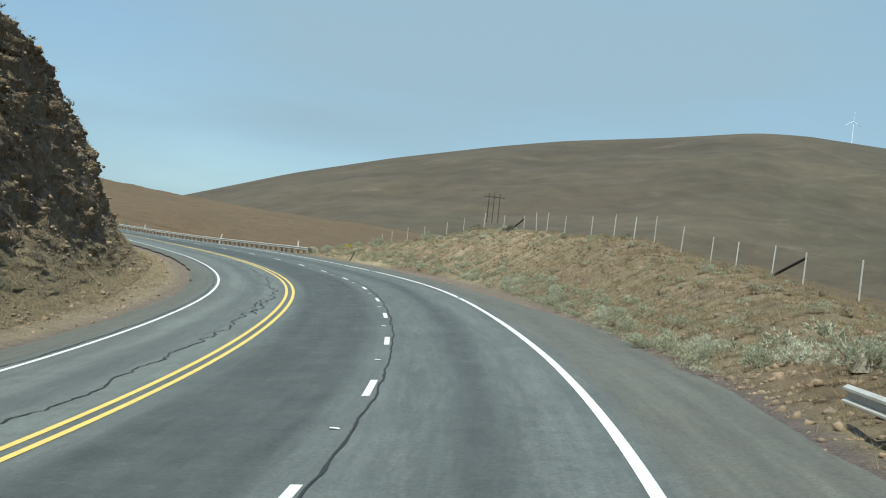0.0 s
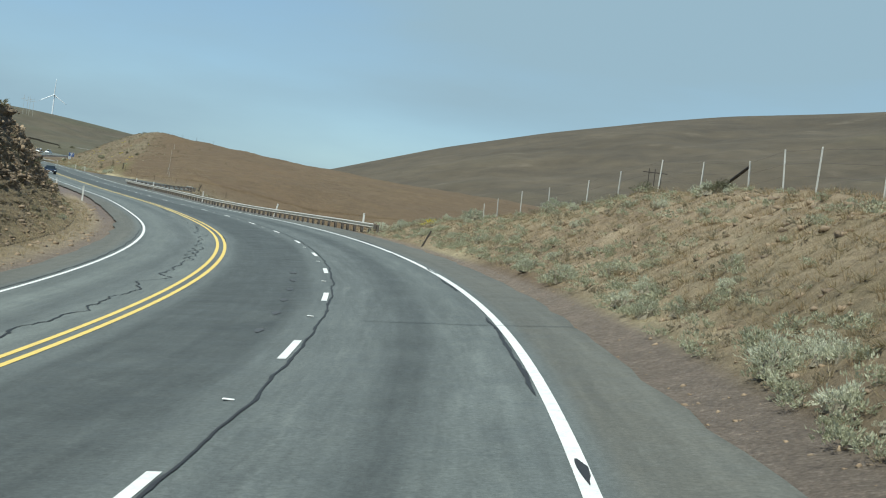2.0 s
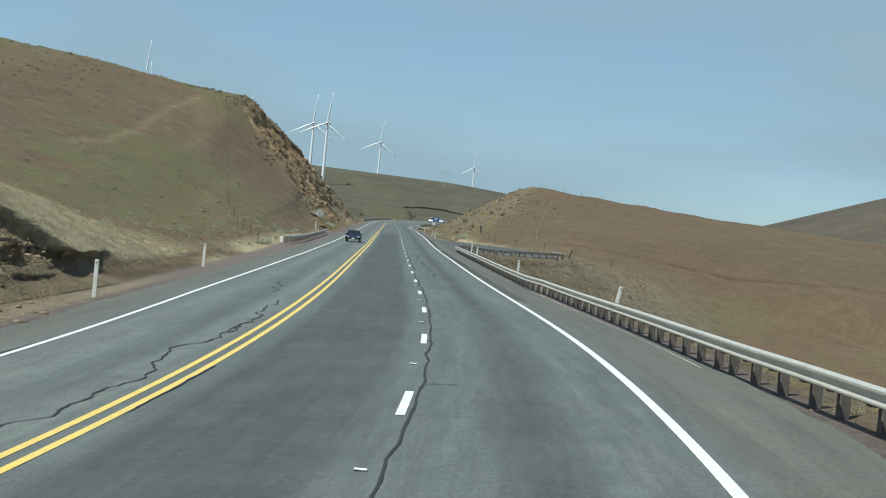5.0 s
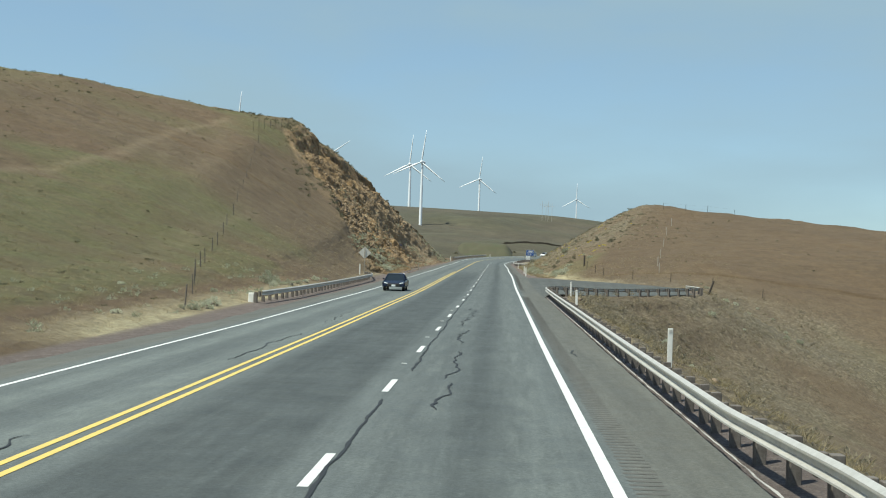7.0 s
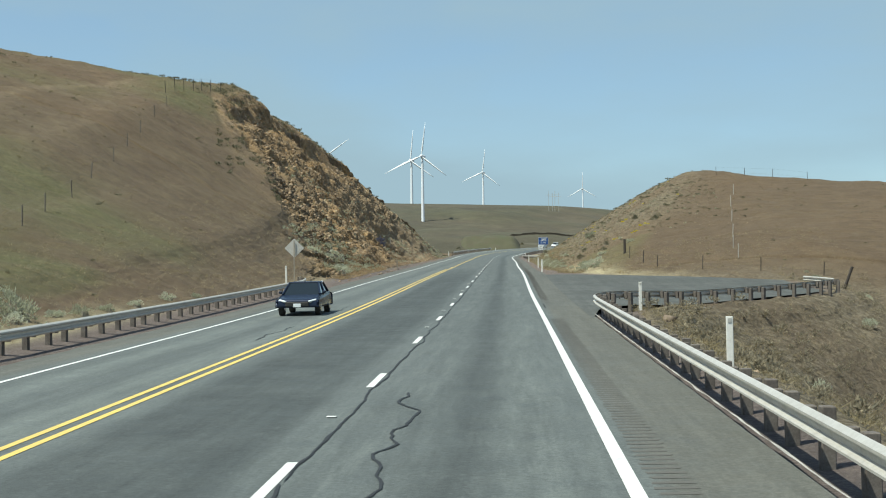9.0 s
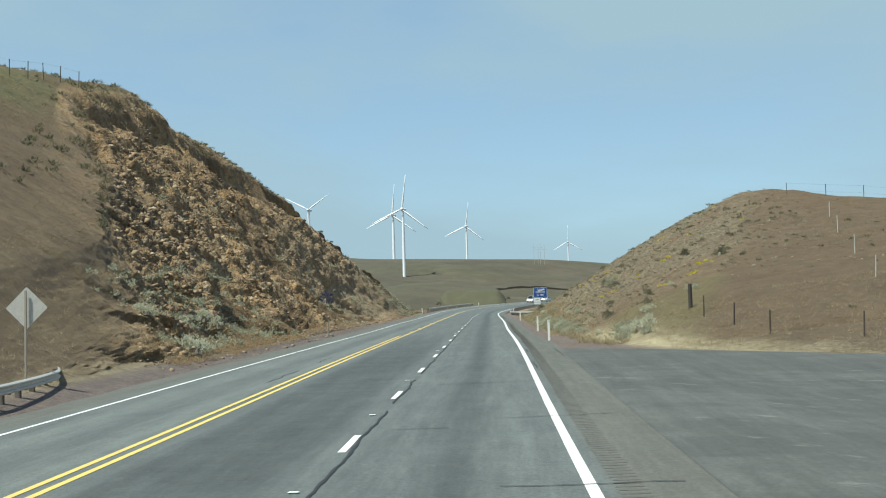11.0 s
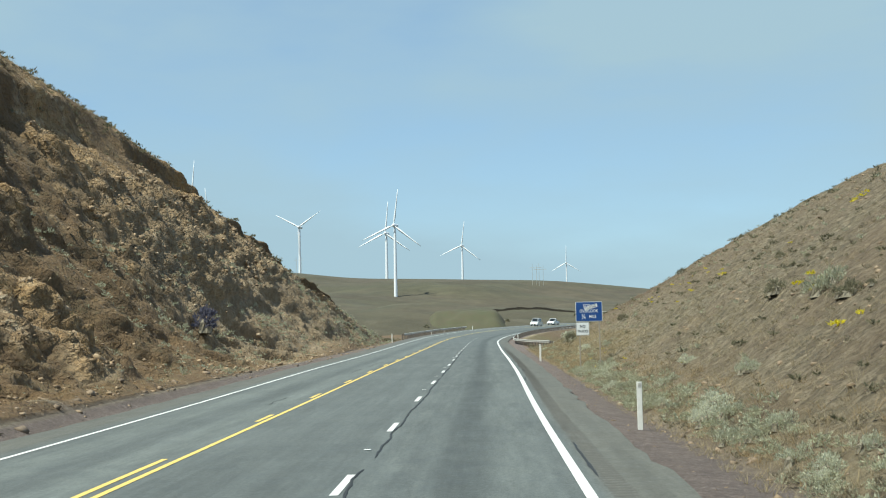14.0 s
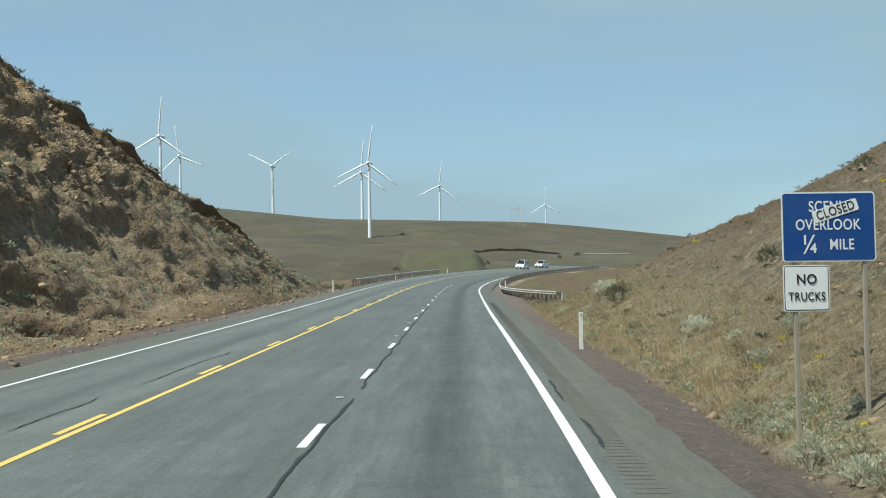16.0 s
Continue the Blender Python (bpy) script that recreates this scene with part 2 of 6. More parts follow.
def make_asphalt(name, tint=1.0, warm=0.0, patch=0.0):
    m = material(name, 0.85)
    n = Nodes(m)
    big = n.noise(0.15, 5, 0.6)
    mid = n.noise(1.3, 8, 0.7)
    grit = n.noise(60, 3, 0.7)
    c = n.ramp(n.mix(0.5, big, mid), [(0.3, (0.085 * tint + warm, 0.093 * tint, 0.092 * tint - warm)), (0.7, (0.135 * tint + warm, 0.145 * tint, 0.142 * tint - warm))])
    wheel = n.attr("wheel")
    wob = n.ramp(n.noise(0.5, 5, 0.6), [(0.3, 0.55), (0.7, 1.0)])
    c = n.mix(n.math("MULTIPLY", wheel, wob), c, (0.046, 0.051, 0.051))
    c = n.mix(n.math("MULTIPLY", n.attr("pale"), n.ramp(mid, [(0.3, 0.2), (0.6, 0.9)])), c, (0.20, 0.215, 0.20))
    c = n.mix(n.math("MULTIPLY", n.attr("dust"), n.ramp(n.mix(0.5, big, mid), [(0.3, 0.7), (0.6, 1.0)])), c, (0.117, 0.108, 0.089))
    edge = n.math("MULTIPLY", n.attr("spill"), 1.15)
    edge = n.ramp(n.math("ADD", edge, n.math("MULTIPLY", n.noise(1.6, 8, 0.75), 0.9)), [(1.05, 0.0), (1.45, 0.9)])
    c = n.mix(edge, c, n.ramp(n.noise(9, 6, 0.7), [(0.35, (0.115, 0.088, 0.075)), (0.65, (0.21, 0.165, 0.14))]))
    c = n.mix(n.ramp(n.noise(4.5, 8, 0.75, at=n.lane_space(0.25)), [(0.55, 0.0), (0.75, 0.25)]), c, (0.165, 0.17, 0.16))
    c = n.mix(n.math("MULTIPLY", n.ramp(n.noise(0.22, 6, 0.65), [(0.5, 0.0), (0.58, 0.75)]), patch), c, (0.108, 0.106, 0.098))
    c = n.mix(n.math("MULTIPLY", n.ramp(n.noise(0.5, 7, 0.7, (1.0, 2.2, 1.0)), [(0.60, 0.0), (0.68, 0.7)]), patch), c, (0.22, 0.215, 0.20))
    c = n.mix(0.7, c, n.ramp(n.noise(14, 8, 0.8), [(0.3, 0.2), (0.7, 0.8)]), "OVERLAY")
    flake = n.ramp(n.mix(0.5, n.noise(5, 3, 0.6), n.noise(32, 4, 0.8)), [(0.58, 0.0), (0.66, 0.3)])
    c = n.mix(flake, c, (0.24, 0.25, 0.24))
    c = n.mix(0.4, c, n.ramp(grit, [(0.3, 0.25), (0.7, 0.75)]), "OVERLAY")
    lane = n.lane_space(0.035)
    c = n.mix(0.5, c, n.ramp(n.noise(1.6, 4, 0.6, at=lane), [(0.32, 0.36), (0.68, 0.64)]), "OVERLAY")
    c = n.mix(0.4, c, n.ramp(n.noise(5.5, 6, 0.7, at=n.lane_space(0.06)), [(0.35, 0.36), (0.65, 0.64)]), "OVERLAY")
    # worn aggregate shows through in broken pale specks beside the wheel tracks
    speck = n.math("MULTIPLY", n.ramp(n.mix(0.45, n.noise(2.6, 5, 0.7, at=n.lane_space(0.08)), n.noise(13, 5, 0.8, at=n.lane_space(0.5))), [(0.5, 0.0), (0.64, 0.55)]), n.attr("speck"))
    c = n.mix(speck, c, (0.21, 0.222, 0.208))
    n.colour(n.mix(1.0, c, (0.805, 0.83, 0.80), "MULTIPLY"))
    n.bump(n.mix(0.5, grit, n.noise(24, 4, 0.7)), 0.45, 0.012)
    n.rough(n.ramp(mid, [(0.3, 0.72), (0.7, 0.95)]))
    return m


M_GROUND = make_ground()
M_FAR = make_far()
M_ROAD = make_asphalt("asphalt")
M_LOT = make_asphalt("old_asphalt", 0.62, 0.003, 1.0)
M_WHITE = worn("white_road_paint", (0.70, 0.70, 0.67), 0.7, dirt=(0.2, 0.2, 0.19), amount=0.6, scale=4)
M_YELLOW = worn("yellow_road_paint", (0.68, 0.49, 0.12), 0.7, dirt=(0.24, 0.21, 0.14), amount=0.5, scale=3)
M_TAR = worn("crack_sealant", (0.016, 0.017, 0.018), 0.7, dirt=(0.04, 0.04, 0.04), amount=0.4)
M_STEEL = worn("galvanised_steel", (0.60, 0.57, 0.51), 0.48, 0.42, dirt=(0.3, 0.265, 0.215), amount=0.5, scale=2)
M_TIMBER = worn("weathered_timber", (0.1, 0.083, 0.07), 0.9, dirt=(0.25, 0.225, 0.195), amount=0.7, scale=4)
M_POST = worn("white_plastic", (0.78, 0.76, 0.70), 0.5, dirt=(0.45, 0.40, 0.32), amount=0.45)
M_TURBINE = worn("white_coated_steel", (0.82, 0.83, 0.84), 0.4, dirt=(0.7, 0.7, 0.7), amount=0.1, scale=0.2)

# ---------------------------------------------------------------- the road's line
# knots every 30 m from s = -150: heading (degrees to the left of north), grade, cross fall
HEAD = [-13, -8, -2.05, 3.78, 7.63, 13.72, 19.35, 25.58, 28.39, 28.91, 28.83, 28.77, 28.93, 28.73, 28.88, 29.1, 28.7, 28.97, 29.1, 28.9, 28.8, 28.5, 27, 24.5, 21.5, 18, 14, 9, 3]
GRADE = [0.031, 0.031, 0.0313, 0.0322, 0.0345, 0.031, 0.0315, 0.031, 0.0285, 0.0325, 0.0345, 0.0345, 0.0385, 0.043, 0.0395, 0.037, 0.0405, 0.0375, 0.036, 0.037] + [0.0375, 0.0375, 0.042] + [0.0475] * 6
BANK = [-0.095, -0.095, -0.097, -0.1, -0.1, -0.089, -0.077, -0.062, -0.02, -0.01, -0.013, -0.006, -0.006, -0.009, -0.012, -0.009, -0.006, 0.003, 0.008, 0.02, 0.035, 0.05, 0.06, 0.06, 0.06, 0.06, 0.06, 0.06, 0.06]
S0, DS = -150.0, 30.0
S = np.arange(S0, S0 + DS * (len(HEAD) - 1) + 0.1, 1.0)


def glide(values):
    """Catmull-Rom through the knots, at every metre of S."""
    v = np.array(values, float)
    x = (S - S0) / DS
    i = np.clip(x.astype(int), 0, len(v) - 2)
    f = x - i
    w = np.concatenate([[2 * v[0] - v[1]], v, [2 * v[-1] - v[-2]]])
    a, b, c, d = w[i], w[i + 1], w[i + 2], w[i + 3]
    return b + 0.5 * f * (c - a + f * (2 * a - 5 * b + 4 * c - d + f * (3 * (b - c) + d - a)))


def along(v):
    return np.concatenate([[0], np.cumsum((v[1:] + v[:-1]) / 2)])


ROAD_H = np.radians(glide(HEAD))
ROAD_B = glide(BANK)
ZERO = int(-S0)
ROAD_X = along(-np.sin(ROAD_H))
ROAD_Y = along(np.cos(ROAD_H))
ROAD_Z = along(glide(GRADE))
ROAD_X += -8.482 - ROAD_X[ZERO]
ROAD_Y += 101.042 - ROAD_Y[ZERO]
ROAD_Z += 2.972 - ROAD_Z[ZERO]


def at(s, o, z=0.0):
    """World place (arrays) of a station s, an offset o to the right of the lane line and a height over it."""
    x, y, zz, h = (np.interp(s, S, a) for a in (ROAD_X, ROAD_Y, ROAD_Z, ROAD_H))
    return x + o * np.cos(h), y + o * np.sin(h), zz + z


def bank(s, o):
    """Height of the pavement's surface over the lane line."""
    return -np.interp(s, S, ROAD_B) * np.clip(o, -11, 9)


def place(s, o, z=0.0):
    return Vector(float(v) for v in at(s, o, z))


def heading(s):
    return float(np.interp(s, S, ROAD_H))


def on_road(s, o, z=0.0):
    return place(s, o, float(bank(s, o)) + z)


# ---------------------------------------------------------------- mesh helpers


def link_mesh(name, verts, faces, mat, parent=None, smooth=False, label=""):
    me = bpy.data.meshes.new(name)
    me.from_pydata([tuple(v) for v in verts], [], faces)
    me.materials.append(mat)
    if smooth:
        me.polygons.foreach_set("use_smooth", [True] * len(me.polygons))
    me.update()
    ob = new(name, me)
    if parent:
        ob.parent = parent
    if label:
        tagged(ob, label)
    return ob


def part(name, bm, mat, parent=None, label="", smooth=False):
    me = bpy.data.meshes.new(name)
    bmesh.ops.recalc_face_normals(bm, faces=bm.faces)
    bm.to_mesh(me)
    bm.free()
    me.materials.append(mat)
    if smooth:
        me.polygons.foreach_set("use_smooth", [True] * len(me.polygons))
    ob = new(name, me)
    if parent:
        ob.parent = parent
    if label:
        tagged(ob, label)
    return ob


def thing(name, m, label, category, group=""):
    ob = new(name)
    ob.matrix_basis = m
    ob.empty_display_size = 0.3
    return tagged(ob, label, category, group)


def grid_mesh(name, x, y, z, mat, attrs=None, smooth=True, parent=None):
    """A sheet from 2D arrays of places."""
    r, c = x.shape
    co = np.stack([x, y, z], -1).reshape(-1, 3)
    i = (np.arange(r - 1)[:, None] * c + np.arange(c - 1)[None]).ravel()
    f = np.stack([i, i + 1, i + c + 1, i + c], 1)
    me = bpy.data.meshes.new(name)
    me.vertices.add(len(co))
    me.vertices.foreach_set("co", co.ravel().astype(np.float32))
    me.loops.add(f.size)
    me.loops.foreach_set("vertex_index", f.ravel().astype(np.int32))
    me.polygons.add(len(f))
    me.polygons.foreach_set("loop_start", np.arange(0, f.size, 4, dtype=np.int32))
    me.polygons.foreach_set("use_smooth", np.full(len(f), smooth))
    me.materials.append(mat)
    for key, v in (attrs or {}).items():
        a = me.attributes.new(key, "FLOAT", "POINT")
        a.data.foreach_set("value", np.asarray(v, np.float32).ravel())
    me.update(calc_edges=True)
    me.validate()
    ob = new(name, me)
    if parent:
        ob.parent = parent
    return ob


def box(bm, sx, sy, sz, m=Matrix(), bevel=0.0):
    r = bmesh.ops.create_cube(bm, size=1.0, matrix=m @ Matrix.Diagonal((sx, sy, sz, 1)))
    if bevel:
        es = list({e for v in r["verts"] for e in v.link_edges})
        bmesh.ops.bevel(bm, geom=es, offset=bevel, segments=1, affect="EDGES")
    return r


def cyl(bm, r1, r2, h, m=Matrix(), n=12, caps=True):
    return bmesh.ops.create_cone(bm, cap_ends=caps, segments=n, radius1=r1, radius2=r2, depth=h, matrix=m @ pose(0, 0, h / 2))


def fbm(x, y, z, scale, octaves=4):
    """Fractal noise on arrays of places."""
    flat = np.stack([np.broadcast_to(a, x.shape).ravel() for a in (x, y, z)], 1) * scale
    out = np.fromiter((noise.fractal(Vector(p), 1.0, 2.1, octaves) for p in flat), float, len(flat))
    return out.reshape(x.shape)


def smoothstep(a, b, x):
    t = np.clip((x - a) / (b - a), 0, 1)
    return t * t * (3 - 2 * t)


# ---------------------------------------------------------------- ground beside the road
# station: (offset, height over the lane line) from the pavement's edge outward
LEFT = {
    -150: [(-12.4, -1.0), (-14.8, 1.6), (-18.8, 12.0), (-35, 14), (-70, 16), (-130, 18), (-250, 20)],
    -60: [(-11.8, -1.1), (-14.9, 1.6), (-19.5, 13.5), (-35, 13.5), (-70, 13), (-130, 12), (-250, 14)],
    -34: [(-12.2, -1.1), (-15.0, 1.5), (-19.1, 12.6), (-35, 12.5), (-70, 12), (-130, 11), (-250, 14)],
    -15: [(-13.0, -1.1), (-15.0, 1.3), (-18.7, 11.0), (-35, 11), (-70, 10.5), (-130, 9), (-250, 16)],
    10: [(-12.8, -1.0), (-14.7, 1.8), (-18.0, 8.0), (-35, 8.0), (-70, 7), (-130, 8), (-250, 18)],
    34: [(-12.4, -0.9), (-14.8, 1.2), (-17.2, 5.6), (-35, 5.5), (-70, 5), (-130, 8), (-250, 20)],
    52: [(-12.4, -0.7), (-14.1, 1.0), (-16.9, 5.8), (-30, 5.2), (-60, 4), (-120, 10), (-250, 28)],
    64: [(-12.6, -0.6), (-13.9, 1.1), (-17.4, 5.9), (-30, 5.4), (-60, 4), (-120, 12), (-250, 32)],
    76: [(-12.2, -0.5), (-13.8, 1.2), (-18.9, 5.9), (-26, 5.6), (-60, 3), (-120, 14), (-250, 36)],
    82: [(-12.1, -0.5), (-13.8, 1.3), (-16.8, 3.7), (-24, 5.2), (-60, 3), (-120, 15), (-250, 38)],
    88: [(-12.0, -0.5), (-13.2, 0.7), (-16.2, 2.9), (-24, 4.7), (-60, 3), (-120, 16), (-250, 40)],
    100: [(-12.0, -0.4), (-13.4, 0.4), (-16.5, 2.2), (-25, 3.4), (-60, 4), (-120, 18), (-250, 42)],
    114: [(-12.0, -0.4), (-13.5, 0.1), (-17, 0.8), (-28, 1.6), (-60, 6), (-120, 20), (-250, 44)],
    150: [(-12.0, -0.2), (-14, 0.1), (-18, 0.8), (-30, 3), (-60, 9), (-120, 21), (-250, 44)],
    200: [(-12.5, 0.1), (-14, 0.4), (-18, 1.5), (-32, 6), (-60, 14.8), (-110, 25.6), (-250, 47)],
    250: [(-12.0, 0.1), (-14, 1.0), (-18, 4.0), (-32, 12), (-60, 21.3), (-100, 28.7), (-250, 40)],
    270: [(-11.8, 0.1), (-14.5, 2.7), (-18, 6.2), (-33, 15.5), (-60, 24), (-100, 30.5), (-250, 40)],
    290: [(-11.5, 0.1), (-18, 6.3), (-24, 12.5), (-34, 18.5), (-62, 27), (-98, 31.5), (-250, 40)],
    312: [(-11.3, 0.1), (-20, 8.5), (-32, 21), (-38, 23.7), (-64, 29), (-92, 32), (-250, 40)],
    342: [(-11.2, 0.1), (-19, 6.4), (-34, 24.8), (-38, 26.6), (-66, 30.3), (-90, 32), (-250, 40)],
    356: [(-11.2, 0.1), (-18.7, 4.5), (-33.2, 22.7), (-38, 24.3), (-66, 28.5), (-90, 30.3), (-250, 40)],
    375: [(-11.2, 0.1), (-18.4, 2.2), (-32.5, 22.6), (-38, 24.5), (-66, 27), (-90, 29), (-250, 40)],
    400: [(-11.3, 0.1), (-19, 5.2), (-32, 22.0), (-38, 23.4), (-66, 23), (-90, 22), (-250, 20)],
    420: [(-11.6, 0.1), (-20, 8.2), (-28, 16.8), (-36, 19), (-66, 18), (-90, 15), (-250, 5)],
    435: [(-11.8, 0.1), (-18, 6.2), (-24, 12.4), (-33, 15), (-66, 12), (-90, 8), (-250, -5)],
    450: [(-12.0, 0.1), (-15, 3.0), (-19, 7.0), (-28, 9.0), (-60, 6), (-90, 2), (-250, -10)],
    470: [(-12.0, 0.0), (-13.5, 1.2), (-16, 2.7), (-25, 3.8), (-60, 1), (-90, -2), (-250, -12)],
    490: [(-12.0, -0.1), (-14, 0.1), (-18, 0.3), (-28, 0.0), (-60, -2), (-90, -4), (-250, -12)],
    690: [(-12.0, -0.1), (-14, -0.3), (-18, -0.8), (-28, -1.0), (-60, -3), (-90, -6), (-200, -16)],
}
RIGHT = {
    -150: [(7.3, 0.7), (9, 0.9), (11, 1.2), (15, 1.0), (40, -3), (80, -8), (150, -12), (300, -20)],
    -80: [(7.3, 0.7), (9, 0.9), (11, 1.2), (15, 1.0), (40, -3), (80, -8), (150, -12), (300, -20)],
    -66: [(7.5, 0.75), (8.7, 1.2), (10.0, 1.7), (15, 1.3), (40, -3), (80, -8), (150, -12), (300, -20)],
    -56: [(7.4, 0.8), (8.8, 1.6), (10.8, 2.4), (15, 2.2), (40, -2), (80, -8), (150, -12), (300, -20)],
    -40: [(7.3, 0.8), (9.0, 1.9), (11.3, 3.1), (15, 2.9), (40, -1), (80, -8), (150, -12), (300, -20)],
    -25: [(7.1, 0.8), (9.3, 2.3), (12.2, 4.0), (15, 3.9), (40, 0), (80, -8), (150, -12), (300, -20)],
    10: [(6.6, 0.65), (9.3, 2.5), (12.8, 4.6), (15.5, 4.5), (40, 0), (80, -9), (150, -13), (300, -20)],
    31: [(6.6, 0.55), (8.3, 1.6), (10.6, 2.5), (14, 2.2), (40, -4), (80, -12), (150, -16), (300, -20)],
    42: [(6.8, 0.5), (8.3, 1.5), (9.7, 2.1), (13, 1.7), (40, -7), (80, -14), (150, -17), (300, -20)],
    50: [(7.0, 0.45), (8.2, 0.9), (9.5, 1.2), (13, 0.7), (40, -10), (80, -16), (150, -18), (300, -20)],
    65: [(7.4, 0.3), (8.2, 0.1), (9.5, -0.7), (14, -4), (40, -16), (80, -20), (150, -20), (300, -22)],
    120: [(7.4, 0.05), (8.2, -0.2), (9.5, -1.1), (15, -5), (40, -18), (80, -21), (150, -20), (300, -22)],
    190: [(7.4, 0.05), (8.2, -0.2), (9.5, -1.1), (15, -5), (40, -16), (80, -18), (150, -18), (300, -22)],
    203: [(8.2, 0.05), (9, -0.2), (10.5, -1.1), (16, -5), (40, -15), (80, -17), (150, -16), (300, -20)],
    208: [(9.6, -0.15), (10.4, -0.35), (12, -1.3), (18, -5), (42, -15), (80, -17), (150, -15), (300, -20)],
    219: [(17.2, -0.3), (18.0, -0.5), (19.6, -1.4), (25, -4.8), (45, -13), (80, -15), (150, -12), (300, -20)],
    230: [(23.6, -0.3), (24.6, -0.5), (26.4, -1.4), (32, -4.2), (50, -10.5), (80, -12), (150, -10), (300, -19)],
    245: [(23.6, -0.1), (24.6, -0.15), (26, -0.8), (31, -3.5), (50, -8), (80, -9), (150, -8), (300, -18)],
    258: [(10.5, 0.1), (14, 0.4), (20, 0.7), (30, 0.6), (55, -3), (90, -2), (150, -5), (300, -14)],
    275: [(8.4, 0.05), (11, 1.0), (16, 2.4), (30, 4.0), (60, 3.1), (90, 1.4), (150, -1), (300, -12)],
    300: [(7.6, -0.2), (12, 2.6), (18, 5.8), (30, 7.8), (55, 7.3), (75, 6.6), (150, 4.5), (300, -6)],
    327: [(7.4, -0.35), (14, 3.9), (26.5, 11.9), (34, 11.6), (60, 9.4), (100, 7.2), (150, 6), (300, -4)],
    360: [(7.4, -0.42), (13, 3.3), (25.5, 11.3), (33, 11.9), (60, 10.4), (100, 8), (150, 5), (300, -4)],
    376: [(7.4, -0.42), (13, 3.0), (22.5, 9.2), (30, 10.2), (60, 9.0), (100, 6), (150, 2), (300, -6)],
    392: [(7.4, -0.45), (12, 2.2), (17, 5.4), (25, 6.6), (60, 5), (100, 2), (150, -2), (300, -10)],
    407: [(7.4, -0.45), (11, 1.4), (14.5, 3.6), (22, 4.2), (60, 2), (100, -2), (150, -5), (300, -12)],
    422: [(7.4, -0.3), (10, 0.2), (13.5, 1.4), (20, 1.6), (60, 0), (100, -3), (150, -6), (300, -14)],
    445: [(7.6, -0.4), (9, -0.7), (12, -1.4), (20, -3), (45, -6), (80, -8), (110, -8), (160, -14)],
    490: [(7.6, -0.5), (9, -0.9), (12, -1.8), (20, -4), (40, -8), (60, -9), (80, -9), (110, -14)],
    690: [(7.6, -0.5), (9, -0.9), (12, -1.8), (20, -4), (40, -8), (60, -9), (80, -9), (110, -14)],
}
PAVE_L, PAVE_R = -10.0, 5.6
REACH = 688.0
GROUND_S = np.concatenate([np.arange(-150, 262, 0.86), np.arange(262, 452, 0.4), np.arange(452, REACH, 1.0)])


def loft(table, s, counts):
    """Offsets and heights of the profiles, glided along s and subdivided across."""
    st = np.array(sorted(table), float)
    tab = np.array([table[k] for k in sorted(table)])
    cols = []
    for j in range(tab.shape[1]):
        cols.append([np.interp(s, st, tab[:, j, 0]), np.interp(s, st, tab[:, j, 1])])
    cols = np.array(cols)
    k = np.ones(13) / 13
    pad = np.pad(cols, ((0, 0), (0, 0), (6, 6)), "edge")
    cols = np.apply_along_axis(lambda v: np.convolve(v, k, "valid"), 2, pad)
    out_o, out_z, seg = [], [], []
    n = cols.shape[0]
    for j in range(n - 1):
        a, b, c, d = cols[max(j - 1, 0)], cols[j], cols[j + 1], cols[min(j + 2, n - 1)]
        for i in range(counts[j]):
            f = i / counts[j]
            out_o.append(b[0] + f * (c[0] - b[0]))
            lin = b[1] + f * (c[1] - b[1])
            out_z.append(lin + f * (1 - f) * 0.18 * ((b[1] - a[1]) - (d[1] - c[1])))
            seg.append(j + f)
    out_o.append(cols[-1][0])
    out_z.append(cols[-1][1])
    seg.append(n - 1.0)
    return np.array(out_o).T, np.array(out_z).T, np.array(seg)


